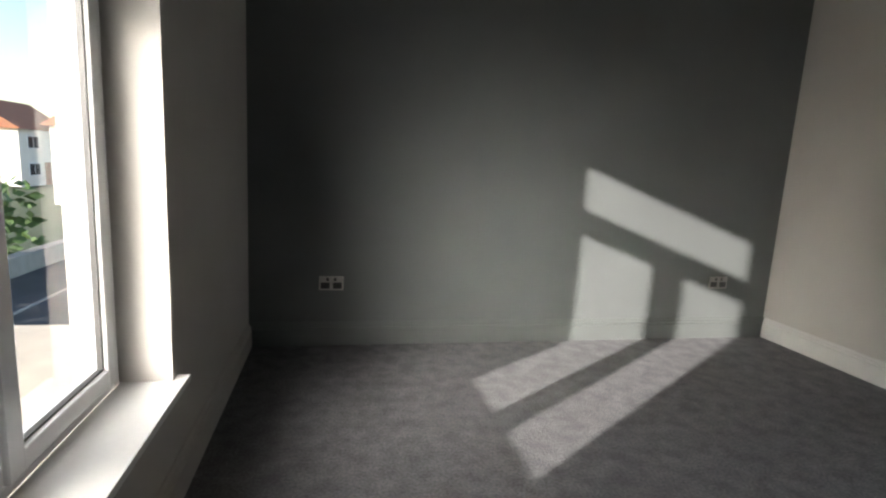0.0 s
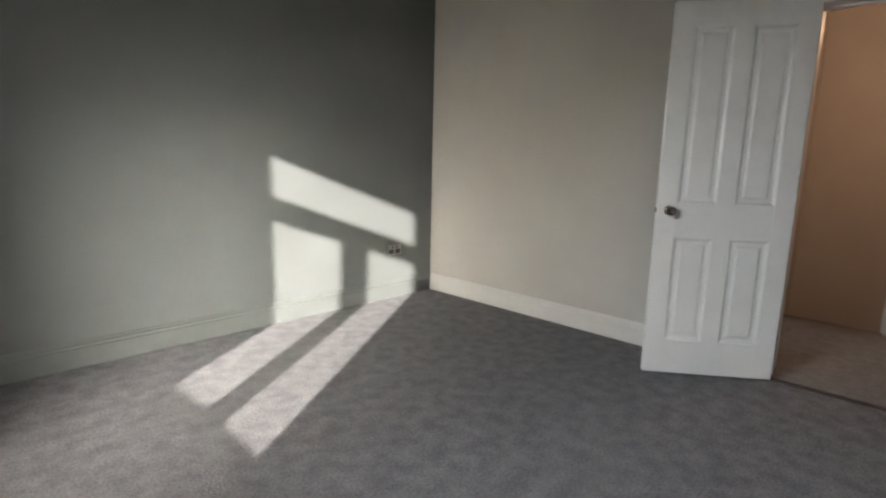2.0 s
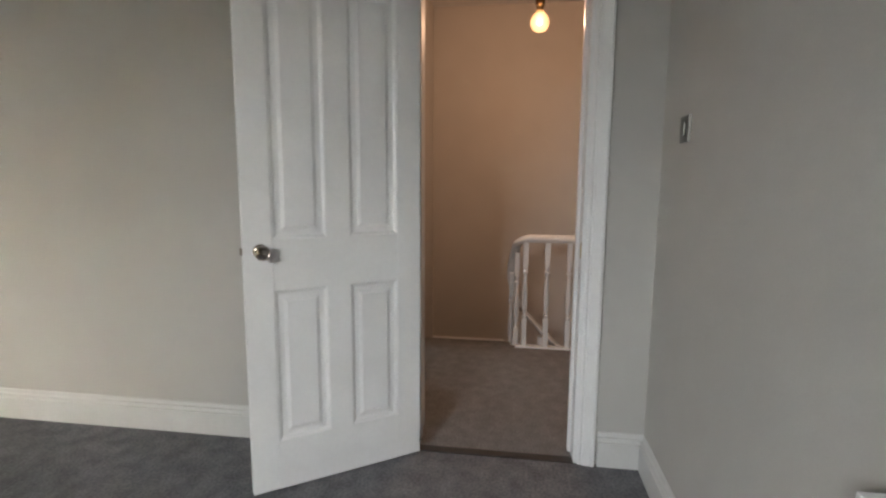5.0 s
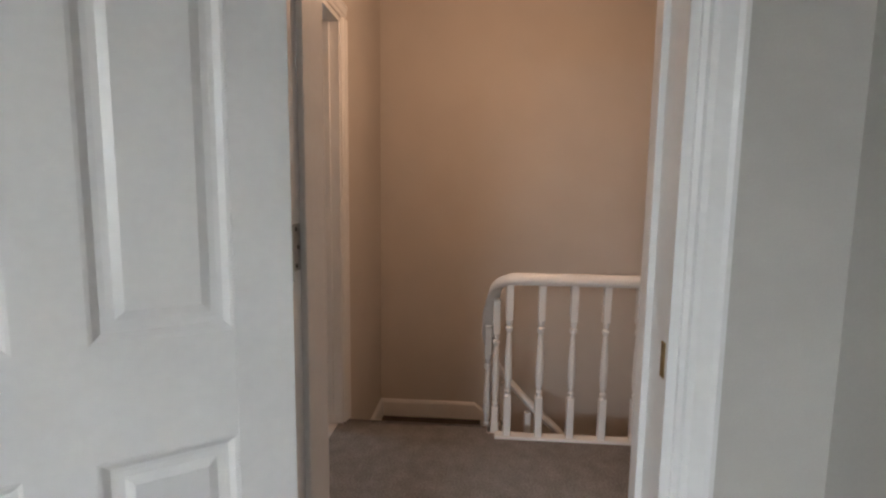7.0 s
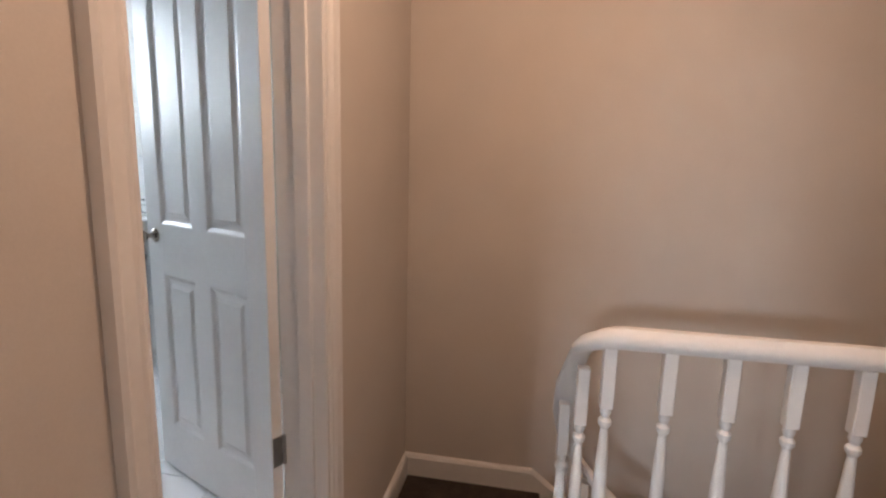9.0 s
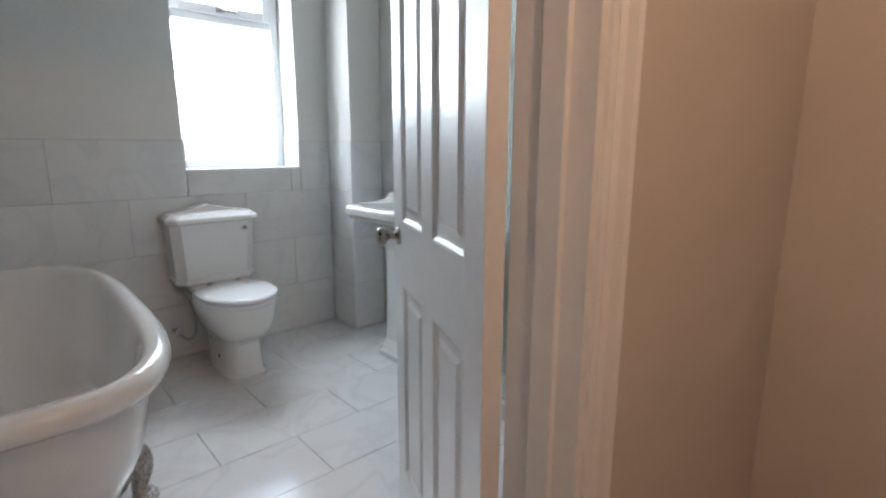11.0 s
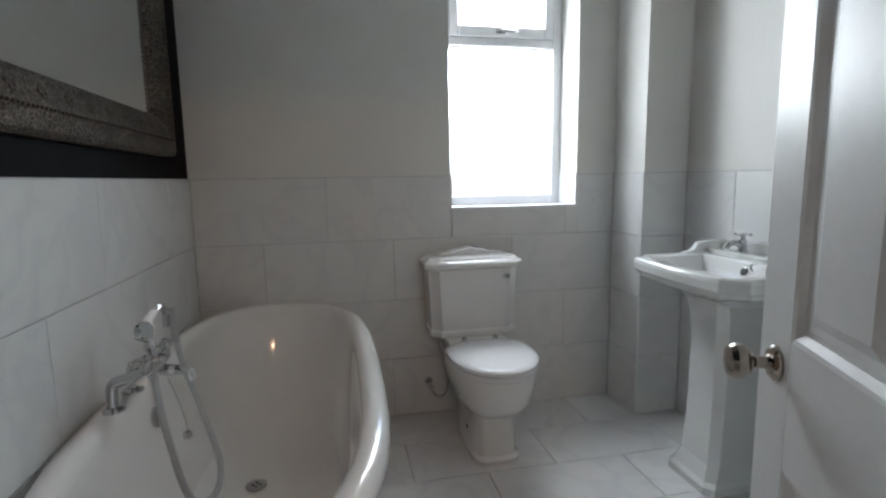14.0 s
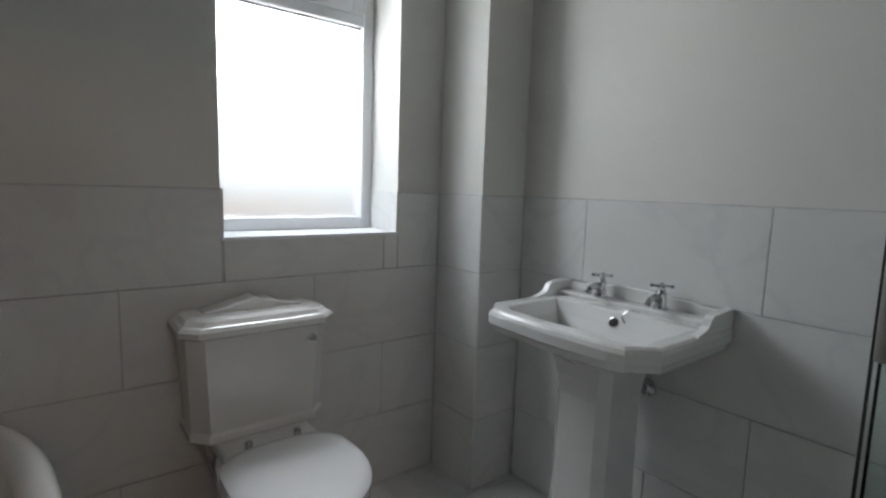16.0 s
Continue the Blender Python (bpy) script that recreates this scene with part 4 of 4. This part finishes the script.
loops = [pan_loop(0.106, -0.555, -0.16, 0.0, 4.2), pan_loop(0.107, -0.558, -0.16, 0.02, 4.2), pan_loop(0.098, -0.545, -0.15, 0.035, 4.2), pan_loop(0.092, -0.535, -0.12, 0.185, 4.2), pan_loop(0.10, -0.552, -0.11, 0.21, 3.8), pan_loop(0.135, -0.605, -0.10, 0.235, 3.2), pan_loop(0.162, -0.648, -0.09, 0.285, 2.6), pan_loop(0.178, -0.67, -0.09, 0.35, 2.5), pan_loop(0.183, -0.68, -0.09, 0.40, 2.4), pan_loop(0.18, -0.677, -0.09, 0.412, 2.4)]
part("pan", rings(bmesh.new(), loops), CERAMIC, wc, smooth=True)
part("back_shelf", B(-0.145, 0.145, -0.26, -0.01, 0.40, 0.447, 0.015, 3), CERAMIC, wc, smooth=True)


def seat_loop(g, z):
    out = []
    for k in range(40):
        t = 2 * math.pi * k / 40
        s, c = math.sin(t), math.cos(t)
        w = 0.187 + g
        if s > 0:
            out.append((w * math.copysign(abs(c) ** 0.8, c), -0.44 + (0.175 + g) * abs(s) ** 0.55, z))
        else:
            out.append((w * c, -0.44 + (0.25 + g) * s, z))
    return out


part("seat", rings(bmesh.new(), [seat_loop(-0.006, 0.411), seat_loop(0, 0.415), seat_loop(0, 0.430), seat_loop(-0.003, 0.434)]), SEAT, wc, smooth=True)
part("seat_lid", rings(bmesh.new(), [seat_loop(-0.004, 0.436), seat_loop(0.002, 0.44), seat_loop(0.002, 0.452), seat_loop(-0.006, 0.459), seat_loop(-0.03, 0.463)]), SEAT, wc, "white closed toilet lid", True)
for x in (-0.075, 0.075):
    part("seat_hinge", lathe([(0.012, 0), (0.012, 0.02), (0.008, 0.025)], (x, -0.255, 0.445)), CHROME, wc, "chrome seat hinge", True)
part("fixing_cap", lathe([(0.010, 0), (0.010, 0.004), (0, 0.005)], (-0.0955, -0.38, 0.10), (-1, 0, 0)), DARK, wc, "dark fixing hole")
part("water_pipe", tube(spline([(-0.17, -0.09, 0.45), (-0.16, -0.09, 0.38), (-0.13, -0.09, 0.30), (-0.12, -0.09, 0.19), (-0.14, -0.10, 0.135), (-0.175, -0.10, 0.13), (-0.20, -0.09, 0.155)], 6), 0.006, 8), HOSE, wc, "flexible braided water pipe", True)
bm = lathe([(0.022, 0), (0.022, 0.004), (0.01, 0.008), (0.01, 0.06), (0.014, 0.062), (0.014, 0.085), (0.0, 0.087)], (-0.205, -0.004, 0.17), (0, -1, 0))
part("stop_valve", bm, CHROME, wc, "chrome stop valve on the wall", True)

# pedestal basin
SYC, SZ = 3.265, 0.865
basin = empty("pedestal_basin", pose(BX1, SYC, 0), "white ceramic pedestal basin with two chrome taps", "basin")


def bl(w, d, z, c, back=-0.006):
    """Basin outline with clipped front corners; x from the wall outwards is negative."""
    half = [(back, w), (-d + c * 1.35, w), (-d + c * 1.25, w - c * 0.15), (-d + c * 0.5, w - c * 0.78), (-d + c * 0.15, w - c * 0.95), (-d - 0.002, w - c * 1.7)]
    return [(x, y, z) for x, y in half] + [(-d - 0.012, 0.0, z)] + [(x, -y, z) for x, y in reversed(half)]


loops = [bl(0.095, 0.315, 0.715, 0.02), bl(0.125, 0.345, 0.742, 0.03), bl(0.19, 0.39, 0.764, 0.045), bl(0.25, 0.435, 0.782, 0.055), bl(0.284, 0.458, 0.793, 0.06), bl(0.288, 0.463, 0.809, 0.06), bl(0.2945, 0.471, 0.812, 0.06), bl(0.2975, 0.477, 0.820, 0.06), bl(0.298, 0.478, 0.846, 0.06), bl(0.295, 0.474, SZ - 0.007, 0.06), bl(0.289, 0.468, SZ - 0.001, 0.06), bl(0.282, 0.46, SZ, 0.06)]
inner = []
for g, z in ((0.0, SZ), (0.012, SZ - 0.006), (0.03, SZ - 0.05), (0.06, SZ - 0.10), (0.10, SZ - 0.135), (0.15, SZ - 0.145)):
    w, d0, d1, c = 0.252 - g, 0.425 - g, 0.135 + g * 0.6, 0.06
    half = [(-d1, w), (-d0 + c * 1.1, w), (-d0 + c * 0.65, w - c * 0.08), (-d0 + c * 0.3, w - c * 0.3), (-d0 + c * 0.08, w - c * 0.65), (-d0, w - c * 1.1)]
    inner.append([(x, y, z) for x, y in half] + [(-d0 - 0.008, 0, z)] + [(x, -y, z) for x, y in reversed(half)])
bm = bmesh.new()
rings(bm, loops + inner, cap1=True)
part("bowl", bm, CERAMIC, basin, smooth=False)
bm = B(-0.10, -0.006, -0.29, 0.29, SZ - 0.02, SZ + 0.018, 0.010, 3)
part("tap_ledge", bm, CERAMIC, basin, smooth=True)
prof = [(-0.29, 0.0), (-0.284, 0.028), (-0.26, 0.04), (-0.21, 0.042), (-0.18, 0.05), (-0.12, 0.05), (-0.08, 0.058), (0.08, 0.058), (0.12, 0.05), (0.18, 0.05), (0.21, 0.042), (0.26, 0.04), (0.284, 0.028), (0.29, 0.0)]
part("upstand", rings(bmesh.new(), [[(-0.03, y, SZ + z) for y, z in prof], [(-0.024, y, SZ + z + 0.003) for y, z in prof], [(-0.004, y, SZ + z + 0.003) for y, z in prof]]), CERAMIC, basin, "shaped ceramic upstand")
for s in (-1, 1):
    bm = bmesh.new()
    pr = [(-0.004, 0.0), (-0.004, 0.054), (-0.09, 0.052), (-0.128, 0.049), (-0.143, 0.041), (-0.153, 0.022), (-0.17, 0.012), (-0.20, 0.006), (-0.22, 0.0)]
    rings(bm, [[(x, s * 0.272, SZ - 0.003 + z) for x, z in pr], [(x, s * 0.2955, SZ - 0.003 + z) for x, z in pr]])
    part("side_wing", bm, CERAMIC, basin)


def ped(hw, x0, x1, z, c=0.03):
    return [(x1, hw, z), (x0 + c, hw, z), (x0, hw - c, z), (x0, -hw + c, z), (x0 + c, -hw, z), (x1, -hw, z)]


loops = [ped(0.13, -0.365, -0.12, 0.0), ped(0.13, -0.365, -0.12, 0.03), ped(0.118, -0.35, -0.12, 0.045), ped(0.104, -0.328, -0.13, 0.10), ped(0.096, -0.315, -0.13, 0.35), ped(0.097, -0.315, -0.13, 0.62), ped(0.104, -0.322, -0.12, 0.68), ped(0.112, -0.335, -0.11, 0.725), ped(0.118, -0.342, -0.11, 0.745)]
part("pedestal", rings(bmesh.new(), loops), CERAMIC, basin, "tapered ceramic pedestal")
for y in (-0.105, 0.11):
    bm = lathe([(0.024, 0), (0.024, 0.008), (0.018, 0.014), (0.015, 0.04), (0.017, 0.052), (0.010, 0.062), (0.009, 0.075), (0.0, 0.082)], (-0.066, y, SZ + 0.016))
    tube(spline([(-0.066, y, SZ + 0.045), (-0.095, y, SZ + 0.058), (-0.125, y, SZ + 0.056), (-0.145, y, SZ + 0.035)], 5), [0.012] * 8 + [0.010] * 8, 10, bm)
    hub = Vector((-0.066, y, SZ + 0.092))
    for k in range(4):
        a = k * math.pi / 2 + 0.5
        e = hub + Vector((0.03 * math.cos(a), 0.03 * math.sin(a), 0))
        tube([hub, e], [0.006, 0.0045], 8, bm)
        lathe([(0.0, -0.007), (0.0068, -0.003), (0.007, 0.002), (0.0, 0.008)], e, e - hub, 10, bm)
    part("tap", bm, CHROME, basin, "chrome pillar tap with cross head", True)
part("overflow", lathe([(0.0175, -0.004), (0.0175, 0.003), (0.013, 0.0045), (0.0, 0.001)], (-0.150, 0.0, SZ - 0.037), (-1, 0, 0.35)), CHROME, basin, "chrome overflow ring", True)
part("overflow_hole", lathe([(0.014, 0), (0.014, 0.0055), (0.0, 0.006)], (-0.150, 0.0, SZ - 0.037), (-1, 0, 0.35)), DARK, basin)
part("plug_chain", tube(spline([(-0.12, -0.07, SZ + 0.005), (-0.135, -0.045, SZ + 0.01), (-0.145, -0.025, SZ - 0.012), (-0.15, -0.04, SZ - 0.03)], 5), 0.0025, 6), CHROME, basin, "chrome plug chain", True)
bm = tube([(-0.002, -0.05, 0.60), (-0.15, -0.04, 0.60)], 0.012, 10)
lathe([(0.03, 0), (0.03, 0.006), (0.016, 0.014), (0.012, 0.02)], (-0.002, -0.05, 0.60), (-1, 0.1, 0), bm=bm)
part("waste_pipe", bm, CHROME, basin, "chrome waste pipe into the wall", True)

# wall mirror
MY0, MY1, MZ0, MZ1 = 2.545, 3.80, 1.30, 2.23
mir = empty("wall_mirror", pose(BX0, (MY0 + MY1) / 2, MZ0), "large mirror in an embossed dark metal frame", "mirror")
mo = Matrix.Translation((-BX0, -(MY0 + MY1) / 2, -MZ0))
FP = [(0.0, 0.0), (0.03, 0.0), (0.045, 0.012), (0.05, 0.05), (0.055, 0.058), (0.05, 0.066), (0.03, 0.125), (0.024, 0.135), (0.018, 0.14), (0.0, 0.14)]


def frame_bar(corner_a, corner_b, inward):
    """Mitred bar of the mirror frame."""
    a, b, i = Vector(corner_a), Vector(corner_b), Vector(inward)
    d = (b - a).normalized()
    bm = rings(bmesh.new(), [[a + d * w + i * w + Vector((o, 0, 0)) for o, w in FP], [b - d * w + i * w + Vector((o, 0, 0)) for o, w in FP]])
    bm.transform(mo)
    return bm


xw = BX0 - 0.006
cs = [(xw, MY0, MZ0), (xw, MY1, MZ0), (xw, MY1, MZ1), (xw, MY0, MZ1)]
for k, inw in enumerate(((0, 0, 1), (0, -1, 0), (0, 0, -1), (0, 1, 0))):
    part("frame_bar", frame_bar(cs[k], cs[(k + 1) % 4], inw), PEWTER, mir, "pierced and embossed metal frame side")
bm = B(xw + 0.002, xw + 0.012, MY0 + 0.13, MY1 - 0.13, MZ0 + 0.13, MZ1 - 0.13)
bm.transform(mo)
part("mirror_glass", bm, MIRROR, mir, "silvered mirror glass")
# beaded inner edge and raised bosses on the frame
bead = lathe([(0.0, -0.0045), (0.0035, -0.003), (0.0045, 0), (0.0035, 0.003), (0.0, 0.0045)], n=8)
bead_mesh = mesh_of("bead", bead, PEWTER, True)
for k in range(70):
    ob = new("bead", bead_mesh)
    ob.parent = mir
    ob.matrix_basis = Matrix.Translation(mo @ Vector((xw + 0.054, MY0 + 0.06 + k * (MY1 - MY0 - 0.12) / 69, MZ0 + 0.058)))
for k in range(48):
    ob = new("bead", bead_mesh)
    ob.parent = mir
    ob.matrix_basis = Matrix.Translation(mo @ Vector((xw + 0.054, MY0 + 0.058 if k < 24 else MY1 - 0.058, MZ0 + 0.06 + (k % 24) * 0.0165)))
boss = lathe([(0.016, 0), (0.0145, 0.003), (0.009, 0.004), (0.005, 0.002), (0.0, 0.0035)], n=14)
boss_mesh = mesh_of("boss", boss, PEWTER, True)
for k in range(11):
    ob = new("boss", boss_mesh)
    ob.parent = mir
    ob.matrix_basis = Matrix.Translation(mo @ Vector((xw + 0.042, MY0 + 0.12 + k * 0.11, MZ0 + 0.092))) @ pose(0, 0, 0, 0, 70, 0)

# towel rail
tr = empty("towel_rail", pose(BX0, 2.02, 0.3), "chrome ladder towel radiator on the tiled wall", "towel rail")
for y in (-0.20, 0.20):
    part("upright", B(0.045, 0.075, y - 0.02, y + 0.02, 0.0, 0.83, 0.006), CHROME, tr)
for k in (0, 1, 2, 3, 4, 6, 7, 8, 9, 10, 12, 13, 17, 18):
    part("rung", tube([(0.063, -0.20, 0.05 + k * 0.042), (0.063, 0.20, 0.05 + k * 0.042)], 0.010, 10), CHROME, tr, smooth=True)
for y in (-0.20, 0.20):
    for z in (0.1, 0.72):
        part("bracket", tube([(0.0, y, z), (0.05, y, z)], 0.011, 10), CHROME, tr, smooth=True)
part("pipe", tube([(0.06, 0.20, -0.3), (0.06, 0.20, 0.02)], 0.009, 10), CHROME, tr, smooth=True)

# shower enclosure
sh = empty("shower_enclosure", pose(2.465, 1.60, 0), "clear glass shower screen with a chrome bar handle", "shower")
p = part("glass_door", B(0.0, 0.008, 0.06, 0.985, 0.09, 2.0), SHOWER, sh, "clear glass shower door")
p.visible_shadow = False
part("edge_seal", B(0.0, 0.008, 0.985, 0.991, 0.09, 2.0, 0.002), DARK, sh, "dark edge seal")
part("side_panel", B(0.02, 0.345, 0.975, 0.981, 0.09, 2.0), SHOWER, sh).visible_shadow = False
part("frame_post", B(-0.01, 0.025, 0.02, 0.06, 0.08, 2.02, 0.004), CHROME, sh)
bm = tube([(-0.092, 0.955, 0.965), (-0.092, 0.955, 1.235)], 0.0135, 14)
for z in (0.99, 1.21):
    tube([(-0.092, 0.955, z), (0.004, 0.955, z)], 0.009, 10, bm)
part("bar_handle", bm, STEEL, sh, "satin steel bar handle", True)
part("tray", B(-0.02, 0.35, 0.006, 0.99, -0.002, 0.08, 0.012, 3), CERAMIC, sh, "white shower tray")

# ---- tiles ----
TH, TW, J = 0.303, 0.606, 0.0026
FULL = {}


def tile(parent, u0, u1, v0, v1, place, mat):
    """One tile; place maps (u, v, depth) to the world. Whole tiles share a mesh."""
    w, h = u1 - u0 - J, v1 - v0 - J
    if w < 0.01 or h < 0.01:
        return
    key = (round(w, 4), round(h, 4), mat.name)
    if key not in FULL:
        bm = bmesh.new()
        b = 0.0015
        rings(bm, [[(-w / 2, -h / 2, -0.009), (w / 2, -h / 2, -0.009), (w / 2, h / 2, -0.009), (-w / 2, h / 2, -0.009)],
                   [(-w / 2, -h / 2, -b), (w / 2, -h / 2, -b), (w / 2, h / 2, -b), (-w / 2, h / 2, -b)],
                   [(-w / 2 + b, -h / 2 + b, 0), (w / 2 - b, -h / 2 + b, 0), (w / 2 - b, h / 2 - b, 0), (-w / 2 + b, h / 2 - b, 0)]])
        FULL[key] = mesh_of("tile", bm, mat)
    ob = new("tile", FULL[key])
    ob.parent = parent
    ob.matrix_basis = place @ Matrix.Translation(((u0 + u1) / 2, (v0 + v1) / 2, 0)) @ pose(0, 0, 0, random.uniform(-0.06, 0.06), random.uniform(-0.06, 0.06), 0)


def basis(o, u, v, n):
    m = Matrix.Identity(4)
    for i, c in enumerate((u, v, n, o)):
        m.col[i][:3] = c
    return m


def rows(parent, u0, u1, starts, v0, count, place, mat, holes=()):
    """Courses of tiles from u0 to u1, joints of course r at starts[r % len] + k * TW."""
    for r in range(count):
        a, b = v0 + r * TH, v0 + (r + 1) * TH
        s = starts[r % len(starts)]
        k = math.floor((u0 - s) / TW)
        while s + k * TW < u1:
            c, d = max(u0, s + k * TW), min(u1, s + (k + 1) * TW)
            k += 1
            if d - c < 0.012:
                continue
            hit = [h for h in holes if c < h[1] - 0.001 and d > h[0] + 0.001 and a < h[3] - 0.001 and b > h[2] + 0.001]
            if hit:
                h = hit[0]
                if h[2] - a > 0.02:
                    tile(parent, max(c, h[0]) if c < h[0] else c, min(d, h[1]), a, h[2], place, mat)
                if c < h[0]:
                    tile(parent, c, h[0], a, b, place, mat)
                if d > h[1]:
                    tile(parent, h[1], d, a, b, place, mat)
            else:
                tile(parent, c, d, a, b, place, mat)


ob_of = bpy.data.objects
for c, d in ((BD0 + 0.024, 1.115), (1.115, BD1 - 0.024)):
    tile(ob_of["floor_bathroom"], c, d, LY + 0.02, 1.675, basis((0, 0, 0), (1, 0, 0), (0, 1, 0), (0, 0, 1)), FLOORTILE)
rows(ob_of["floor_bathroom"], BX0, BX1, (1.408, 1.108), 1.675, 8, basis((0, 0, 0), (1, 0, 0), (0, 1, 0), (0, 0, 1)), FLOORTILE)
rows(ob_of["wall_north_bathroom"], BX0, PX, (1.398, 1.104, 0.81, 1.104), 0.0, 4, basis((0, BY1, 0), (1, 0, 0), (0, 0, 1), (0, -1, 0)), TILE, [(VX0, VX1, VZ0 - 0.01, 3)])
rows(ob_of["wall_west_bathroom"], BY0, BY1, (2.26, 2.57), 0.0, 4, basis((BX0, 0, 0), (0, 1, 0), (0, 0, 1), (1, 0, 0)), TILE)
rows(ob_of["wall_east_bathroom"], BY0, PY, (2.60, 2.90), 0.0, 4, basis((BX1, 0, 0), (0, 1, 0), (0, 0, 1), (-1, 0, 0)), TILE)
rows(ob_of["pipe_boxing"], PX, BX1, (PX,), 0.0, 4, basis((0, PY, 0), (1, 0, 0), (0, 0, 1), (0, -1, 0)), TILE)
rows(ob_of["pipe_boxing"], PY, BY1, (PY,), 0.0, 4, basis((PX, 0, 0), (0, 1, 0), (0, 0, 1), (-1, 0, 0)), TILE)

# ---- outdoors, seen through the bedroom window ----
GZ = -2.75
structure("ground", B(-400, 400, -400, 400, GZ - 0.6, GZ - 0.14), GROUND, "rough grass around the street")
structure("road", B(-12.4, -10.3, -120, 150, GZ - 0.3, GZ - 0.10), ASPHALT, "dark worn asphalt lane")
structure("pavement", B(-10.2, -4.2, -120, 150, GZ - 0.3, GZ + 0.0), ASPHALT, "dark damp tarmac drive")
structure("kerb", B(-10.3, -10.2, -120, 150, GZ - 0.3, GZ + 0.02, 0.01), PAVING, "pale concrete kerb")
structure("bay_wall", B(-5.6, XW - 0.3, 0.7, 4.55, GZ - 0.1, -0.25), RENDERED, "white rendered bay below the window")
structure("bay_roof", B(-5.7, XW - 0.3, 0.6, 4.65, -0.25, -0.12, 0.02), FELT, "sandy felted flat roof below the window")
bm = B(-12.8, -12.4, 2, 34, GZ - 0.14, GZ + 0.5, 0.02)
thing("garden_wall", bm, PAVING, "low pale rendered garden wall along the pavement", "garden wall")
hedge = bmesh.new()
for i in range(1600):
    y, x, z = random.uniform(6, 20.5), random.uniform(-14.4, -12.9), random.uniform(GZ - 0.1, GZ + 2.7 + 0.25 * math.sin(i))
    d = Vector((random.uniform(-1, 1), random.uniform(-1, 1), random.uniform(-0.4, 1))).normalized()
    q = d.to_track_quat("Z", "Y").to_matrix()
    s = random.uniform(0.12, 0.3)
    hedge.faces.new([hedge.verts.new(Vector((x, y, z)) + q @ Vector((a * s, b * s, 0.05 * a * b))) for a, b in ((-1, 0), (0, -0.6), (1, 0), (0, 0.6))])
thing("hedge", hedge, HEDGE, "dense clipped green hedge behind the wall", "hedge", kind="stuff")


def house(m, wall, label):
    root = empty("house", m, label, "house", "houses across the street")
    w, d, h = 8.5, 7.0, 5.0
    part("wall", B(0, d, 0, w, 0, h), wall, root)
    bm = bmesh.new()
    rings(bm, [[(-0.4, -0.4, h), (d + 0.4, -0.4, h), (d / 2, -0.4, h + 2.6)], [(-0.4, w + 0.4, h), (d + 0.4, w + 0.4, h), (d / 2, w + 0.4, h + 2.6)]])
    roof = part("roof", bm, ROOFTILE, root, "orange clay tile roof")
    part("chimney", B(d / 2 - 0.35, d / 2 + 0.35, 1.0, 1.9, h + 2.0, h + 3.6, 0.02), BRICK, roof, "brick chimney stack")
    for y in (1.2, 5.6):
        for z in (0.9, 3.3):
            wi = part("window", B(d - 0.02, d + 0.05, y, y + 1.8, z, z + 1.2, 0.02), UPVC, root)
            for k in (0, 1):
                part("pane", B(d + 0.03, d + 0.056, y + 0.1 + k * 0.85, y + 0.85 + k * 0.85, z + 0.1, z + 1.1), SLATE, wi, "dark window glass")
    part("door", B(d - 0.02, d + 0.06, 3.8, 4.8, 0.0, 2.1, 0.02), BRICK, root, "dark red front door")
    return root


house(pose(-37, 52, GZ), RENDERED, "white rendered house with an orange tiled roof")
house(pose(-44, 66, GZ), BRICK, "red brick house with an orange tiled roof")
house(pose(-20.9, 38, GZ), RENDERED, "white rendered gable house with an orange tiled roof")
house(pose(-25, 66, GZ), BRICK, "red brick house with an orange tiled roof")
fence = B(0.0, 9.0, 5.6, 5.7, GZ, 1.39)
thing("rear_wall", fence, SANDY, "sandy coloured wall of the neighbouring house", "wall")
